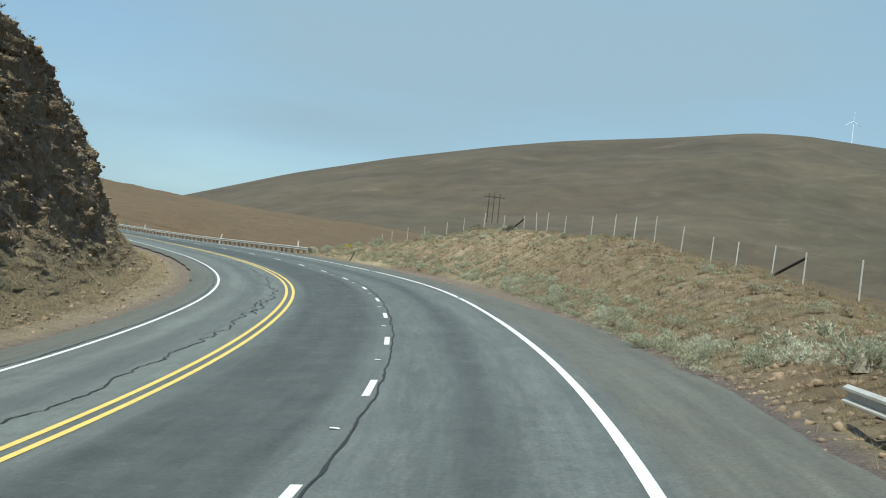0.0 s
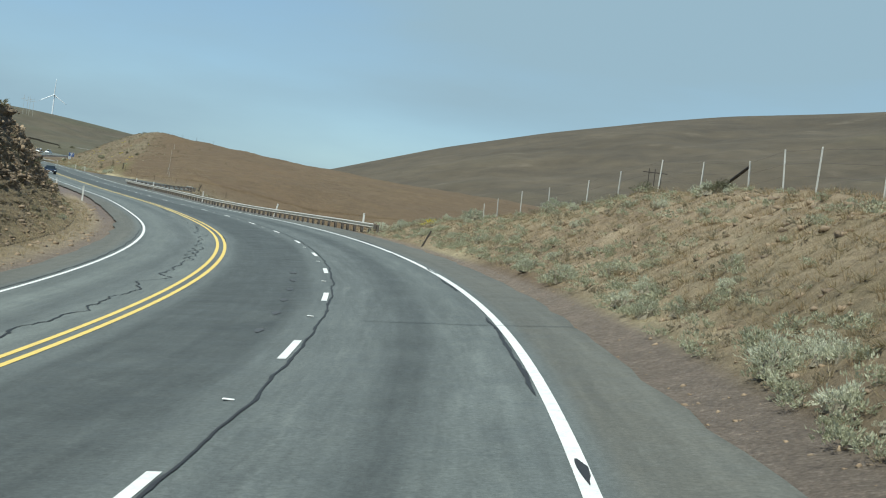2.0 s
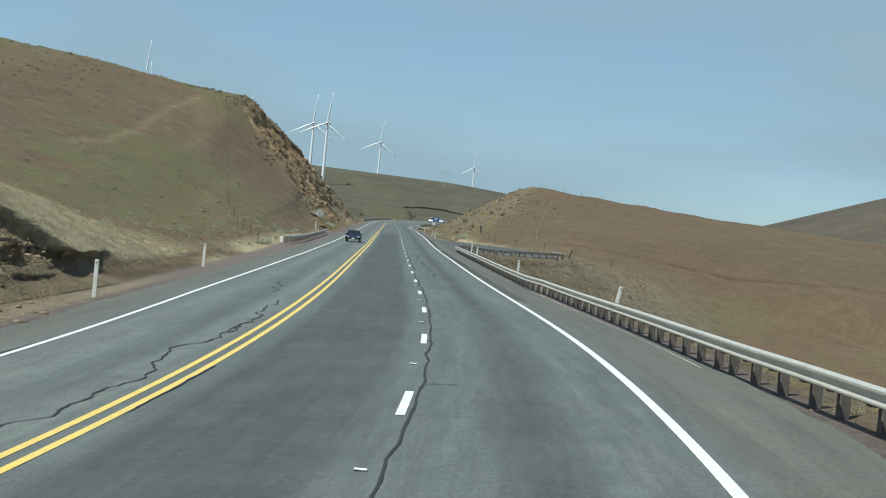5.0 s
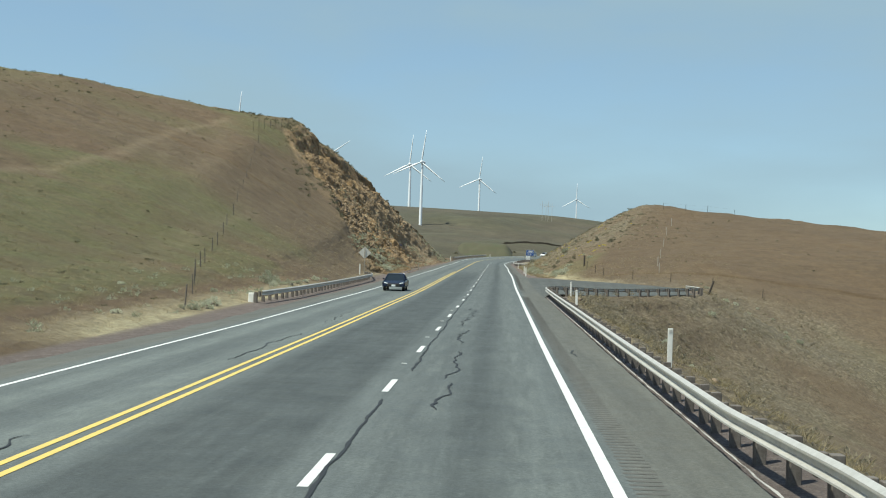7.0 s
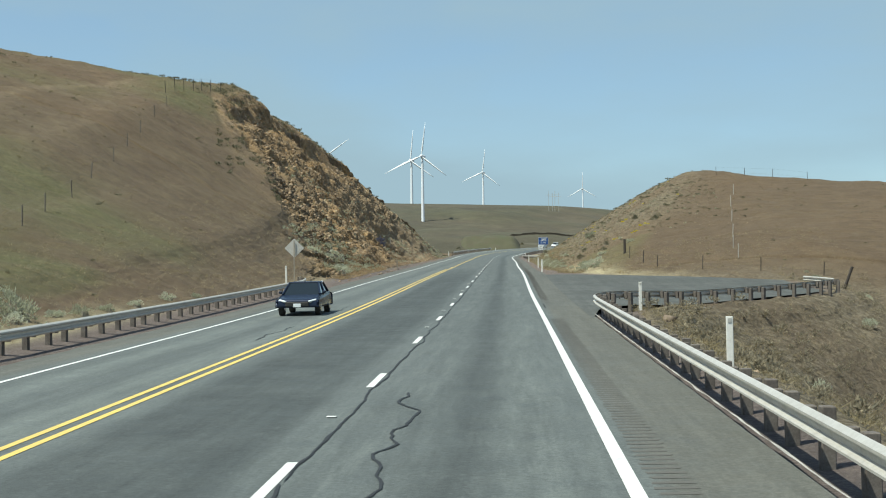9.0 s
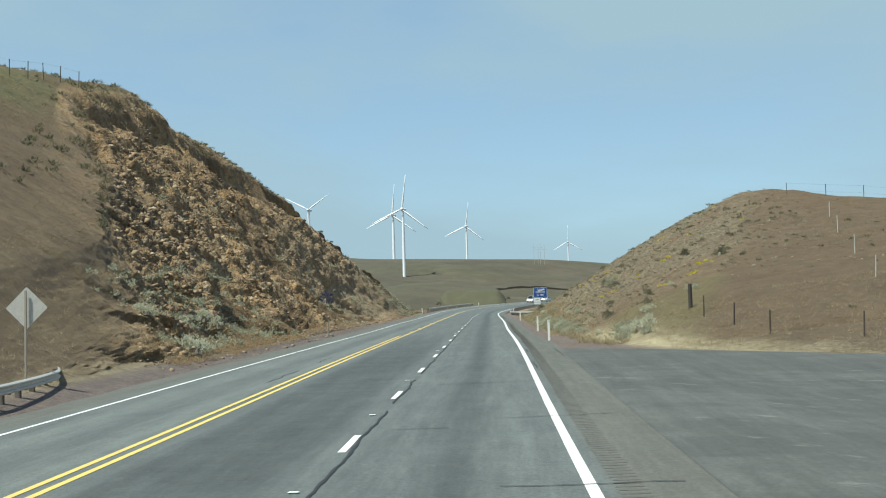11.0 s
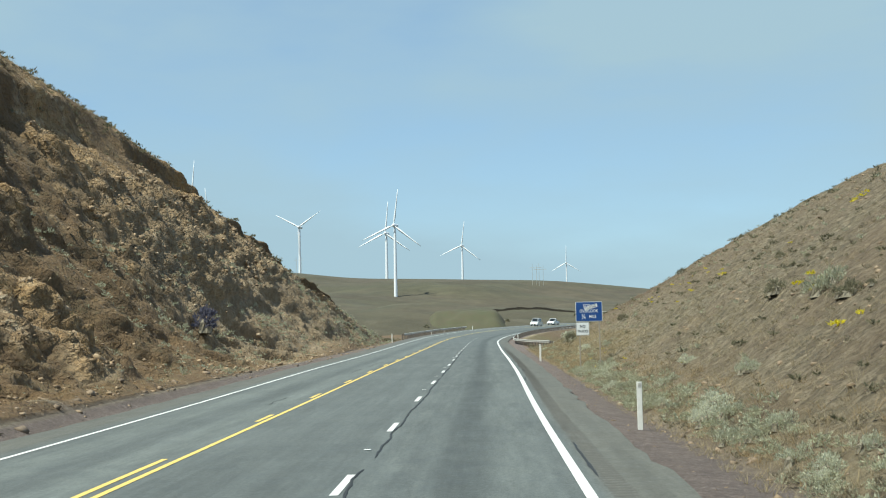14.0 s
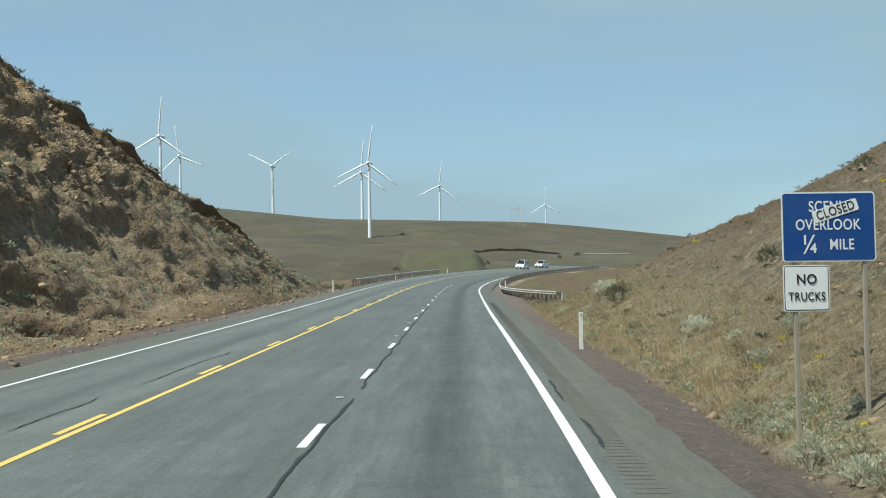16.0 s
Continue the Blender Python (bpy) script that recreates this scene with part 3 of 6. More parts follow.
def build_ground():
    s1 = GROUND_S
    lo, lz, lseg = loft(LEFT, s1, [40, 58, 12, 34, 10, 10])
    ro, rz, rseg = loft(RIGHT, s1, [12, 16, 10, 14, 12, 10, 8])
    # strips under the pavement
    mid_o = np.linspace(PAVE_L - 0.6, PAVE_R + 0.5, 10)
    mo = np.repeat(mid_o[None], len(s1), 0)
    mz = bank(s1[:, None], mo) - 0.12
    lo2 = lo[:, :1] + (mo[:, :1] - lo[:, :1]) * np.array([[0.33, 0.66]])
    lz2 = lz[:, :1] + (mz[:, :1] - lz[:, :1]) * np.array([[0.33, 0.66]])
    ro2 = mo[:, -1:] + (ro[:, :1] - mo[:, -1:]) * np.array([[0.25, 0.5, 0.75]])
    rz2 = mz[:, -1:] + (rz[:, :1] - mz[:, -1:]) * np.array([[0.25, 0.5, 0.75]])
    rz2 = rz2 - 0.34 * (smoothstep(200, 207, s1) * smoothstep(257, 248, s1))[:, None]
    o = np.concatenate([lo[:, ::-1], lo2, mo, ro2, ro], 1)
    z = np.concatenate([lz[:, ::-1], lz2, mz, rz2, rz], 1)
    seg = np.concatenate([-lseg[::-1] - 1, [-0.8, -0.5], np.full(10, 0.0), [0.3, 0.5, 0.8], rseg + 1])
    seg = np.repeat(seg[None], len(s1), 0)
    s = np.repeat(s1[:, None], o.shape[1], 1)
    x, y, zz = at(s, o, z)
    out = np.maximum(np.abs(seg) - 1, 0)
    free = smoothstep(0.0, 0.35, out)
    # rock faces on the left: the first cliff and the long cut
    cut = (seg < -1) & (seg > -3.3)
    face_a = np.where(cut, smoothstep(76, 66, s), 0) + np.where(cut & (s > 66) & (s < 105), smoothstep(95, 87, s) * smoothstep(68, 74, s) * smoothstep(0.15, -0.15, out - np.interp(s, [68, 78, 82, 85, 88], [2.3, 2.0, 1.8, 1.35, 0.9])), 0)
    face_b = np.where(cut, smoothstep(252, 290, s - out * 14 + 18) * smoothstep(478, 440, s), 0)
    face = np.clip(face_a + face_b, 0, 1)
    n1 = fbm(x, y, zz, 0.10, 3)
    n2 = fbm(x, y, zz * 1.6, 0.45, 4)
    n3 = fbm(x, y, zz * 2.2, 1.3, 3)
    h = np.interp(s, S, ROAD_H)
    block = np.zeros_like(x)
    # ribs of rock with chutes of soil that run down between them
    chute = fbm(s + 9 * out, out * 2.0, out * 0, 0.13, 3)
    bare = np.where(s < 100, smoothstep(0.75, 1.15, out + np.interp(s, [52, 68], [0, 0.35])) * 1.1 - 0.75,
                    np.interp(s, [318, 350], [0, 1]) * (smoothstep(0.75, 1.3, out) * 1.0 - 0.6) + np.interp(s, [318, 350], [1, 0]) * (smoothstep(0.08, 0.5, out) * 0.75 - 0.3))

    def streak(line, w, lo, hi):
        """A rib or chute that runs down the cut along (share of the height, station)."""
        mid_s = np.interp(out, [q[0] for q in line], [q[1] for q in line])
        return np.exp(-(((s + 3 * n2 - mid_s) / w) ** 2)) * smoothstep(lo - 0.12, lo + 0.12, out) * smoothstep(hi + 0.12, hi - 0.12, out)

    ribs = (streak([(0.2, 301), (1.1, 316)], 6, 0.1, 1.6) + streak([(0.1, 329), (0.8, 331)], 4, 0.05, 0.8) + streak([(1.0, 402), (1.3, 391), (1.8, 380)], 8, 1.0, 1.65)
            + streak([(0.4, 282), (1.6, 300)], 4, 0.5, 1.9) + 0.5 * streak([(0.3, 424), (1.8, 415)], 7, 0.3, 1.8) + streak([(1.0, 345), (1.8, 350)], 4, 1.2, 1.9))
    chutes = (streak([(0.0, 337), (1.1, 338.5)], 5, -0.2, 1.15) + streak([(0.9, 376), (1.05, 370), (1.33, 350)], 6, 0.5, 1.4) + streak([(1.2, 350), (1.66, 363), (1.9, 369)], 4.5, 1.1, 2.0)
              + streak([(0.4, 290), (0.9, 294)], 4, 0.2, 1.2) + streak([(0.0, 312), (0.5, 318)], 6, -0.2, 0.45) + streak([(0.2, 411), (1.6, 404)], 4, 0.2, 1.5))
    ribs, chutes = np.where(s > 250, ribs, 0), np.where(s > 250, chutes, 0)
    hard = face * smoothstep(-0.2, 0.2, n1 * np.where(s < 100, 1.0, 0.4) + 0.5 * n2 + bare + np.where(s < 100, 0, 0.5 * chute) + 0.7 * ribs - 1.0 * chutes - smoothstep(372, 388, s) * (0.9 * smoothstep(1.15, 0.75, out) + 0.8 * smoothstep(422, 436, s) + 0.5 * smoothstep(1.62, 1.75, out)))
    for i, k in zip(*np.nonzero(face * free > 0.05)):
        p = Vector((x[i, k], y[i, k], zz[i, k] * 1.25))
        v = 0.0
        for size, amp in ((0.42, 0.5), (0.95, 0.5), (1.9, 0.3)):
            q = noise.voronoi(p * size)[1][0]
            v += amp * (noise.cell(q * 37.3) - 0.5)
        block[i, k] = v
    block = block * (1 - face_b * smoothstep(1.5, 1.85, out) * 0.75)
    push = free * face * ((0.9 - 0.35 * face_b) * n1 - 0.25) + free * hard * ((0.5 - 0.06 * face_b) * block + (0.3 - 0.1 * face_b) * n3) + free * (face - hard) * ((0.3 - 0.2 * face_b) * n2 + (0.22 - 0.08 * face_b) * n3 + 0.2 * face_b * block)
    push -= free * face_a * 0.35
    # gullies between the ribs, an undercut toe, and a soil lip that overhangs a recess below the brow
    push += free * face_b * (0.7 * chute + 0.9 * ribs - 0.7 * chutes + 0.5 * fbm(s + 5 * out, out * 4.0, out * 0 + 7, 0.35, 2) - 0.3 * smoothstep(0.1, -0.3, chute))
    gully = fbm(s + 8 * out, out * 1.5, out * 0 + 21, 0.11, 3)
    push -= free * face_b * 1.3 * np.exp(-((gully / 0.05) ** 2)) * smoothstep(-0.25, 0.15, n1) * smoothstep(0.1, 0.3, out) * smoothstep(398, 380, s)
    push -= face_b * 1.1 * np.exp(-(((out - 0.16 - 0.05 * n1) / 0.07) ** 2)) * smoothstep(278, 288, s) * smoothstep(340, 318, s) * smoothstep(-0.2, 0.2, n2 + 0.1)
    brow = face_b * smoothstep(300, 330, s) * smoothstep(-0.35, 0.1, n1 + 0.1)
    push += brow * (0.5 * np.exp(-(((out - 1.95) / 0.05) ** 2)) - 0.9 * np.exp(-(((out - 1.82 - 0.05 * n2) / 0.07) ** 2)))
    push *= smoothstep(2.2, 1.85, out)
    lean = 1 - 0.3 * face_b
    x += push * lean * np.cos(h)
    y += push * lean * np.sin(h)
    zz += 0.7 * face_b * push + free * hard * (1 - face_b) * 0.2 * block * smoothstep(2.2, 1.85, out)
    zz += free * (1 - face) * (0.18 * n2 + 0.10 * n3) + np.clip(out - 1.5, 0, 1.5) * 0.25 * n1
    # scree toes on the faces are softer
    toe = smoothstep(0.55, 0.15, out) * face
    n4 = fbm(x, y, zz * 0.5, 0.06, 4)
    rock = np.clip(hard * smoothstep(0.05, 0.4, out) * (0.9 + 1.0 * n4) * smoothstep(2.6, 2.0, out), 0, 1)
    soil = np.clip((face * smoothstep(0.45, 0.9, face) - hard) * smoothstep(2.6, 2.0, out), 0, 1)
    dirt = np.clip(smoothstep(1.12, 0.9, np.abs(seg)) + toe * 0.35, 0, 1)
    scree = np.clip(smoothstep(282, 300, s) * smoothstep(425, 400, s) * smoothstep(1.0, 1.5, seg) * smoothstep(4.0, 3.0, seg) * (0.85 + n4), 0, 1)
    scree = np.maximum(scree, np.clip(smoothstep(50, 70, s) * smoothstep(262, 250, s) * smoothstep(1.0, 1.4, seg) * smoothstep(5.2, 4.2, seg), 0, 1) * (0.9 + 0.6 * n4))
    meadow = smoothstep(-2.4, -3.0, seg) * smoothstep(-4.7, -4.1, seg + 0.8 * n4) * smoothstep(248, 224, s + 0.4 * (o + 30)) * (0.6 + 1.5 * n4)
    olive = smoothstep(-4.7, -5.3, seg + 0.6 * n4) * (0.45 + 0.9 * n4) + smoothstep(-2.9, -3.5, seg) * smoothstep(255, 300, s) * (0.25 + 1.2 * n4)
    green = np.clip(smoothstep(90, 130, s) * (meadow + olive), 0, 1) * smoothstep(420, 330, s)
    green = np.maximum(green, np.clip(n4 * 2, 0, 0.6) * (seg > 1.5))
    straw = np.clip(smoothstep(68, 76, s) * smoothstep(132, 112, s) * smoothstep(-1.7, -2.1, seg) * smoothstep(-4.4 + 1.5 * n4, -3.4 + 1.5 * n4, seg) + smoothstep(1.05, 0.6, out) * face_a + 0.75 * smoothstep(128, 145, s) * smoothstep(212, 196, s) * smoothstep(-2.4, -1.8, seg) * (seg < -0.9) + 0.85 * smoothstep(346, 356, s) * smoothstep(430, 412, s) * smoothstep(2.0, 1.5, seg) * (seg > 0.9) + 0.5 * smoothstep(250, 256, s) * smoothstep(282, 268, s) * smoothstep(2.3, 1.6, seg) * (seg > 0.9) + smoothstep(1.8, 1.15, np.abs(seg)) * 0.5 * (0.4 + n4 * 2), 0, 1)
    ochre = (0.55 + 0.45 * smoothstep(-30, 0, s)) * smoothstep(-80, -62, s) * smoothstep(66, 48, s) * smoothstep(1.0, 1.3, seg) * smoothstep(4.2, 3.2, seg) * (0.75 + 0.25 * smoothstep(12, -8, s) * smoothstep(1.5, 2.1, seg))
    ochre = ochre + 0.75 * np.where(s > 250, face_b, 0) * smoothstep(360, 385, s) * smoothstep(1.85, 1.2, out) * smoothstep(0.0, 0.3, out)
    red = smoothstep(248, 262, s) * smoothstep(4, -4, s - 262 - (o - 12) * 4.0) * smoothstep(1.6, 2.2, seg)
    red = np.clip(red + smoothstep(372, 384, s) * smoothstep(415, 400, s) * smoothstep(2.2, 2.7, seg), 0, 1) * (0.8 + n4)
    # a path that climbs the left hill, and the worn swath along its fence
    track = np.exp(-((o - np.interp(s, [205, 216, 232, 252, 276, 309], [-41, -39.5, -39.1, -40.6, -41.1, -41.5])) / 0.7) ** 2) * smoothstep(196, 210, s) * smoothstep(312, 300, s) * 0.5
    track = np.clip(track + 0.16 * np.exp(-((o - np.interp(s, [215, 225, 238, 255, 281, 302], [-27, -28.9, -30.7, -33.3, -37.4, -40.1])) / 1.7) ** 2) * smoothstep(212, 224, s) * smoothstep(308, 296, s), 0, 1)
    track = np.clip(track + 0.4 * np.exp(-((o - np.interp(s, [180, 192, 203, 219, 227, 244], [-21.1, -23.2, -24.2, -25.4, -25.4, -24.3])) / 0.8) ** 2) * smoothstep(168, 180, s) * smoothstep(250, 236, s) * (0.7 + n2), 0, 1)
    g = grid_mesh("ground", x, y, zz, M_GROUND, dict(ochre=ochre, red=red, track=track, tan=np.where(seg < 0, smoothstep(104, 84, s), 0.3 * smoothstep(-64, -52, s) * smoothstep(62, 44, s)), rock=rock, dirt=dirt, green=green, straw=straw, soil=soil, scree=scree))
    tagged(g, "dry brown grass hillsides with basalt road cuts", "ground", kind="structure")
    return g, s, o, x, y, zz, seg, face, hard


_, G_S, G_O, G_X, G_Y, G_Z, G_SEG, G_FACE, G_HARD = build_ground()


def ground_z(s, o):
    """Place on the ground at a station and offset."""
    i = min(int(np.searchsorted(GROUND_S, s)), len(GROUND_S) - 1)
    k = int(np.searchsorted(G_O[i], o))
    k = min(max(k, 1), G_O.shape[1] - 1)
    f = (o - G_O[i, k - 1]) / max(G_O[i, k] - G_O[i, k - 1], 1e-6)
    p = [a[i, k - 1] + f * (a[i, k] - a[i, k - 1]) for a in (G_X, G_Y, G_Z)]
    return Vector(float(v) for v in p)


# ---------------------------------------------------------------- far hills, one sheet to the horizon
HUB = (-60.0, 200.0, 8.0)


def crest(cx, cy, cz, dist, az, el):
    """A point of a skyline, and its bearing and range from the hub."""
    a = radians(az)
    x, y, z = cx - dist * math.sin(a), cy + dist * math.cos(a), cz + dist * math.tan(radians(el))
    dx, dy = x - HUB[0], y - HUB[1]
    return math.degrees(math.atan2(-dx, dy)), math.hypot(dx, dy), z


CREST = [crest(2.8, 6.5, 2.8, 1100, a, e) for a, e in ((-60, 4.5), (-30, 6.0), (-15.1, 7.2), (-12.4, 7.7), (-10, 7.7), (-6.3, 7.2), (-2.1, 6.7), (0.7, 6.2), (4.9, 5.3), (9.1, 4.2), (14, 2.6), (17.5, 1.6))]
CREST += [crest(-55.5, 214.3, 9.4, 2300, a, e) for a, e in ((20.5, 3.1), (24.6, 3.6), (26.7, 3.8), (28.6, 3.85), (31.5, 3.95), (34.1, 4.0))]
CREST += [crest(-155.1, 394, 17.2, 2100, a, e) for a, e in ((37.0, 4.45), (39.5, 4.7), (45, 5.2), (60, 5.0))]
CREST += [(100, 1500, 60), (180, 1600, 40), (250, 1600, 30)]
CREST.sort()


def build_far():
    az = np.concatenate([np.arange(-110, -35, 3.0), np.arange(-35, 75, 0.35), np.arange(75, 250.1, 5.0)])
    ca, cd, cz = (np.array([c[i] for c in CREST], float) for i in range(3))
    k = np.array([0.25, 0.5, 0.25])
    d = np.interp(az, np.r_[ca[-1] - 360, ca, ca[0] + 360], np.r_[cd[-1], cd, cd[0]])
    zc = np.interp(az, np.r_[ca[-1] - 360, ca, ca[0] + 360], np.r_[cz[-1], cz, cz[0]])
    for _ in range(6):
        d = np.convolve(np.pad(d, 1, "edge"), k, "valid")
        zc = np.convolve(np.pad(zc, 1, "edge"), k, "valid")
    f = np.concatenate([np.linspace(0.0, 1.0, 90), np.linspace(1.02, 1.25, 12), [1.5, 2.0, 3.0, 4.0, 5.0]])
    valley = smoothstep(20, 12, az) * smoothstep(-120, -60, az)
    r0 = np.where(valley > 0.5, 150, 230)
    r = r0[:, None] + (d - r0)[:, None] * np.minimum(f, 1)[None] + d[:, None] * np.maximum(f - 1, 0)[None]
    low = -24 * valley + (1 - valley) * 8
    t = np.minimum(f, 1)[None]
    rise = valley[:, None] * (0.15 * t + 0.85 * smoothstep(0.0, 1.15, t) / smoothstep(0.0, 1.15, np.array(1.0))) + (1 - valley)[:, None] * (0.25 * t + 0.75 * t * t * (1.9 - 0.9 * t))
    z = low[:, None] + (zc - low)[:, None] * rise
    z += np.maximum(f - 1, 0)[None] * d[:, None] * valley[:, None] * (0.78 * np.maximum(zc - 3, 0) / d)[:, None] - (1 - valley)[:, None] * np.minimum(np.maximum(f - 1, 0), 2)[None] ** 1.2 * 160
    a = np.radians(az)[:, None]
    x, y = HUB[0] - r * np.sin(a), HUB[1] + r * np.cos(a)
    n = fbm(x, y, z, 0.004, 5)
    calm = (1 - smoothstep(0.75, 1.0, t)) * smoothstep(0.0, 0.15, t)
    z = z + calm * n * 16
    green = np.clip(smoothstep(18, 24, az)[:, None] * (0.9 + n) + np.clip(n, 0, 0.4), 0, 1)
    # a floor deep below the road closes the sheet inward
    inner = np.stack([np.zeros(len(az)), r0 * 0.985], 1)
    x = np.concatenate([HUB[0] - inner * np.sin(a), x], 1)
    y = np.concatenate([HUB[1] + inner * np.cos(a), y], 1)
    z = np.concatenate([np.full((len(az), 2), -60.0), z], 1)
    r = np.concatenate([inner, r], 1)
    green = np.concatenate([green[:, :2], green], 1)
    ob = grid_mesh("backdrop", x, y, z, M_FAR, dict(green=green))
    tagged(ob, "broad bare brown and green hills on the skyline", "hills", kind="structure")
    return az, r, z


FAR_AZ, FAR_R, FAR_Z = build_far()
EYE_END = (-155.1, 394.0, 17.2)


def far_ground(x, y):
    """Height of the far hills at a place."""
    dx, dy = x - HUB[0], y - HUB[1]
    a, d = math.degrees(math.atan2(-dx, dy)), math.hypot(dx, dy)
    i = min(max(int(np.searchsorted(FAR_AZ, a)), 1), len(FAR_AZ) - 1)
    f = (a - FAR_AZ[i - 1]) / (FAR_AZ[i] - FAR_AZ[i - 1])
    z0, z1 = (float(np.interp(d, FAR_R[k], FAR_Z[k])) for k in (i - 1, i))
    return z0 + (z1 - z0) * f


def far_spot(az, el, eye=EYE_END):
    """Where a line of sight from a viewpoint first meets the far hills."""
    a, up = radians(az), math.tan(radians(el))
    for d in np.arange(250, 4000, 2.0):
        x, y = eye[0] - d * math.sin(a), eye[1] + d * math.cos(a)
        z = far_ground(x, y)
        if eye[2] + d * up < z:
            break
    return Vector((x, y, z))


def build_mound():
    """A fan of green fill beyond the far bend."""
    a = radians(29.9)
    cx, cy, z0 = EYE_END[0] - 420 * math.sin(a), EYE_END[1] + 420 * math.cos(a), 28.0
    u, v = np.meshgrid(np.linspace(-1, 1, 41), np.linspace(-1, 1, 31), indexing="ij")
    top = smoothstep(1.0, 0.5, np.abs(u)) * smoothstep(-1.0, 0.45, v) * smoothstep(1.0, 0.8, v)
    px, py = u * 19.5, v * 26
    x, y = cx + px * math.cos(a) - py * math.sin(a), cy + px * math.sin(a) + py * math.cos(a)
    z = z0 - 2 + 12.2 * top + 0.9 * fbm(x, y, x * 0, 0.15, 4)
    ob = grid_mesh("embankment", x, y, z, worn("green_fill", (0.068, 0.07, 0.034), 0.95, dirt=(0.085, 0.067, 0.041), amount=1.0, scale=0.12))
    tagged(ob, "fan of green grass on an earth fill beyond the bend", "embankment", kind="structure")


build_mound()

# ---------------------------------------------------------------- pavement


def ribbon(name, s_from, s_to, o_left, o_right, lift, mat, step=1.0, cols=2, parent=None):
    s = np.arange(s_from, s_to + step * 0.5, step)
    f = np.linspace(0, 1, cols)
    o = o_left + (o_right - o_left) * f[None] + np.zeros((len(s), 1))
    ss = np.repeat(s[:, None], cols, 1)
    x, y, z = at(ss, o, bank(ss, o) + lift)
    return grid_mesh(name, x, y, z, mat, parent=parent)


def build_road():
    s = np.arange(-150, REACH, 1.5)
    o1 = np.concatenate([np.arange(PAVE_L, PAVE_R, 0.25), [PAVE_R]])
    o = np.repeat(o1[None], len(s), 0)
    ss = np.repeat(s[:, None], len(o1), 1)
    # the right shoulder is wider in the first bend
    wide = np.interp(s, [-150, -50, -20, 60, 100, 196, 268, 280], [1.3, 1.3, 0.1, 0.9, 0.45, 0.45, 0.45, 0.1])[:, None]
    o = o + np.where(o > 4.3, (o - 4.3) / 1.3 * wide, 0)
    ragged = fbm(ss, o, ss * 0, 0.35, 3) * 0.18 + fbm(ss, o + 9, ss * 0, 1.4, 3) * 0.12
    o[:, -1] += ragged[:, -1] * (1 - 0.85 * smoothstep(60, 68, s) * smoothstep(206, 200, s))
    o[:, 0] += ragged[:, 0]
    x, y, z = at(ss, o, bank(ss, o))
    lane = lambda c: np.exp(-(((o - c) / 0.55) ** 2))
    wheel = np.clip(0.9 * lane(2.1) + 0.15 * lane(0.9) + 0.15 * lane(3.3) + 0.9 * smoothstep(1.75, 1.2, np.abs(o + 2.0)) * smoothstep(330, 250, ss) + 0.25 * lane(-6.1), 0, 1)
    pale = np.clip(lane(-5.0) * 0.5 + lane(-7.2) * 0.5 + (o < -8.4) * 0.15 + lane(3.0) * 0.2, 0, 1)
    speck = np.clip(lane(0.85) + lane(3.15) + 0.5 * lane(-5.0) + 0.5 * lane(-7.2) + 0.15, 0, 1)
    ob = grid_mesh("road", x, y, z, M_ROAD, dict(along=ss, across=o, speck=speck, wheel=wheel, pale=pale, spill=np.clip(smoothstep(0.75, 0.0, o[:, -1:] - o) * (1 - smoothstep(192, 196, ss) * smoothstep(268, 262, ss)) + smoothstep(0.75, 0.0, o - o[:, :1]), 0, 1), dust=np.clip(smoothstep(4.2, 4.5, o) * 0.85 + smoothstep(-8.5, -9.0, o) * 0.85, 0, 1)))
    tagged(ob, "weathered grey asphalt highway with worn wheel tracks", "road", kind="structure")
    return ob


ROAD = build_road()
DASH_S = [-131, -118.5, -106, -93.5, -81, -68.4, -55.5, -42.6, -30.4, -17.8, -4.7, 8.0, 20.3, 33, 45.6, 58.3, 71.3, 83.8, 96.6, 109.2, 121.9, 134.6, 147.3, 160, 172.5, 185.1, 197.8, 210.5, 223.6, 236.2, 248.8, 261.1, 272.9, 285, 297.4, 310.5, 323.7, 336.9, 350.1, 362.4, 374.5, 387, 399.5, 412, 424.5, 437, 449.5, 462, 474.5, 487, 499.5, 512]
EDGE_R, YEL_R, EDGE_L = 4.07, -4.04, -8.28
for k in DASH_S:
    d = ribbon("lane_dash", k - 1.52, k + 1.52, -0.075, 0.075, 0.008, M_WHITE, 0.76, parent=ROAD)
ribbon("edge_line", -150, REACH - 5, EDGE_R - 0.09, EDGE_R + 0.09, 0.008, M_WHITE, 1.5, parent=ROAD)
ribbon("edge_line", -150, REACH - 5, EDGE_L - 0.07, EDGE_L + 0.07, 0.008, M_WHITE, 1.5, parent=ROAD)
ribbon("centre_line", -150, REACH - 5, YEL_R - 0.07, YEL_R + 0.07, 0.008, M_YELLOW, 1.5, parent=ROAD)
ribbon("centre_line", -150, 302.5, YEL_R - 0.42, YEL_R - 0.28, 0.008, M_YELLOW, 1.5, parent=ROAD)
for k in np.arange(315.5, 520, 12.2):
    ribbon("centre_dash", k - 1.5, k + 1.5, YEL_R - 0.30, YEL_R - 0.16, 0.008, M_YELLOW, 0.75, parent=ROAD)


M_SEAM = worn("pale_gravel_seam", (0.42, 0.40, 0.36), 0.9, dirt=(0.14, 0.13, 0.12), amount=0.9, scale=1.5)


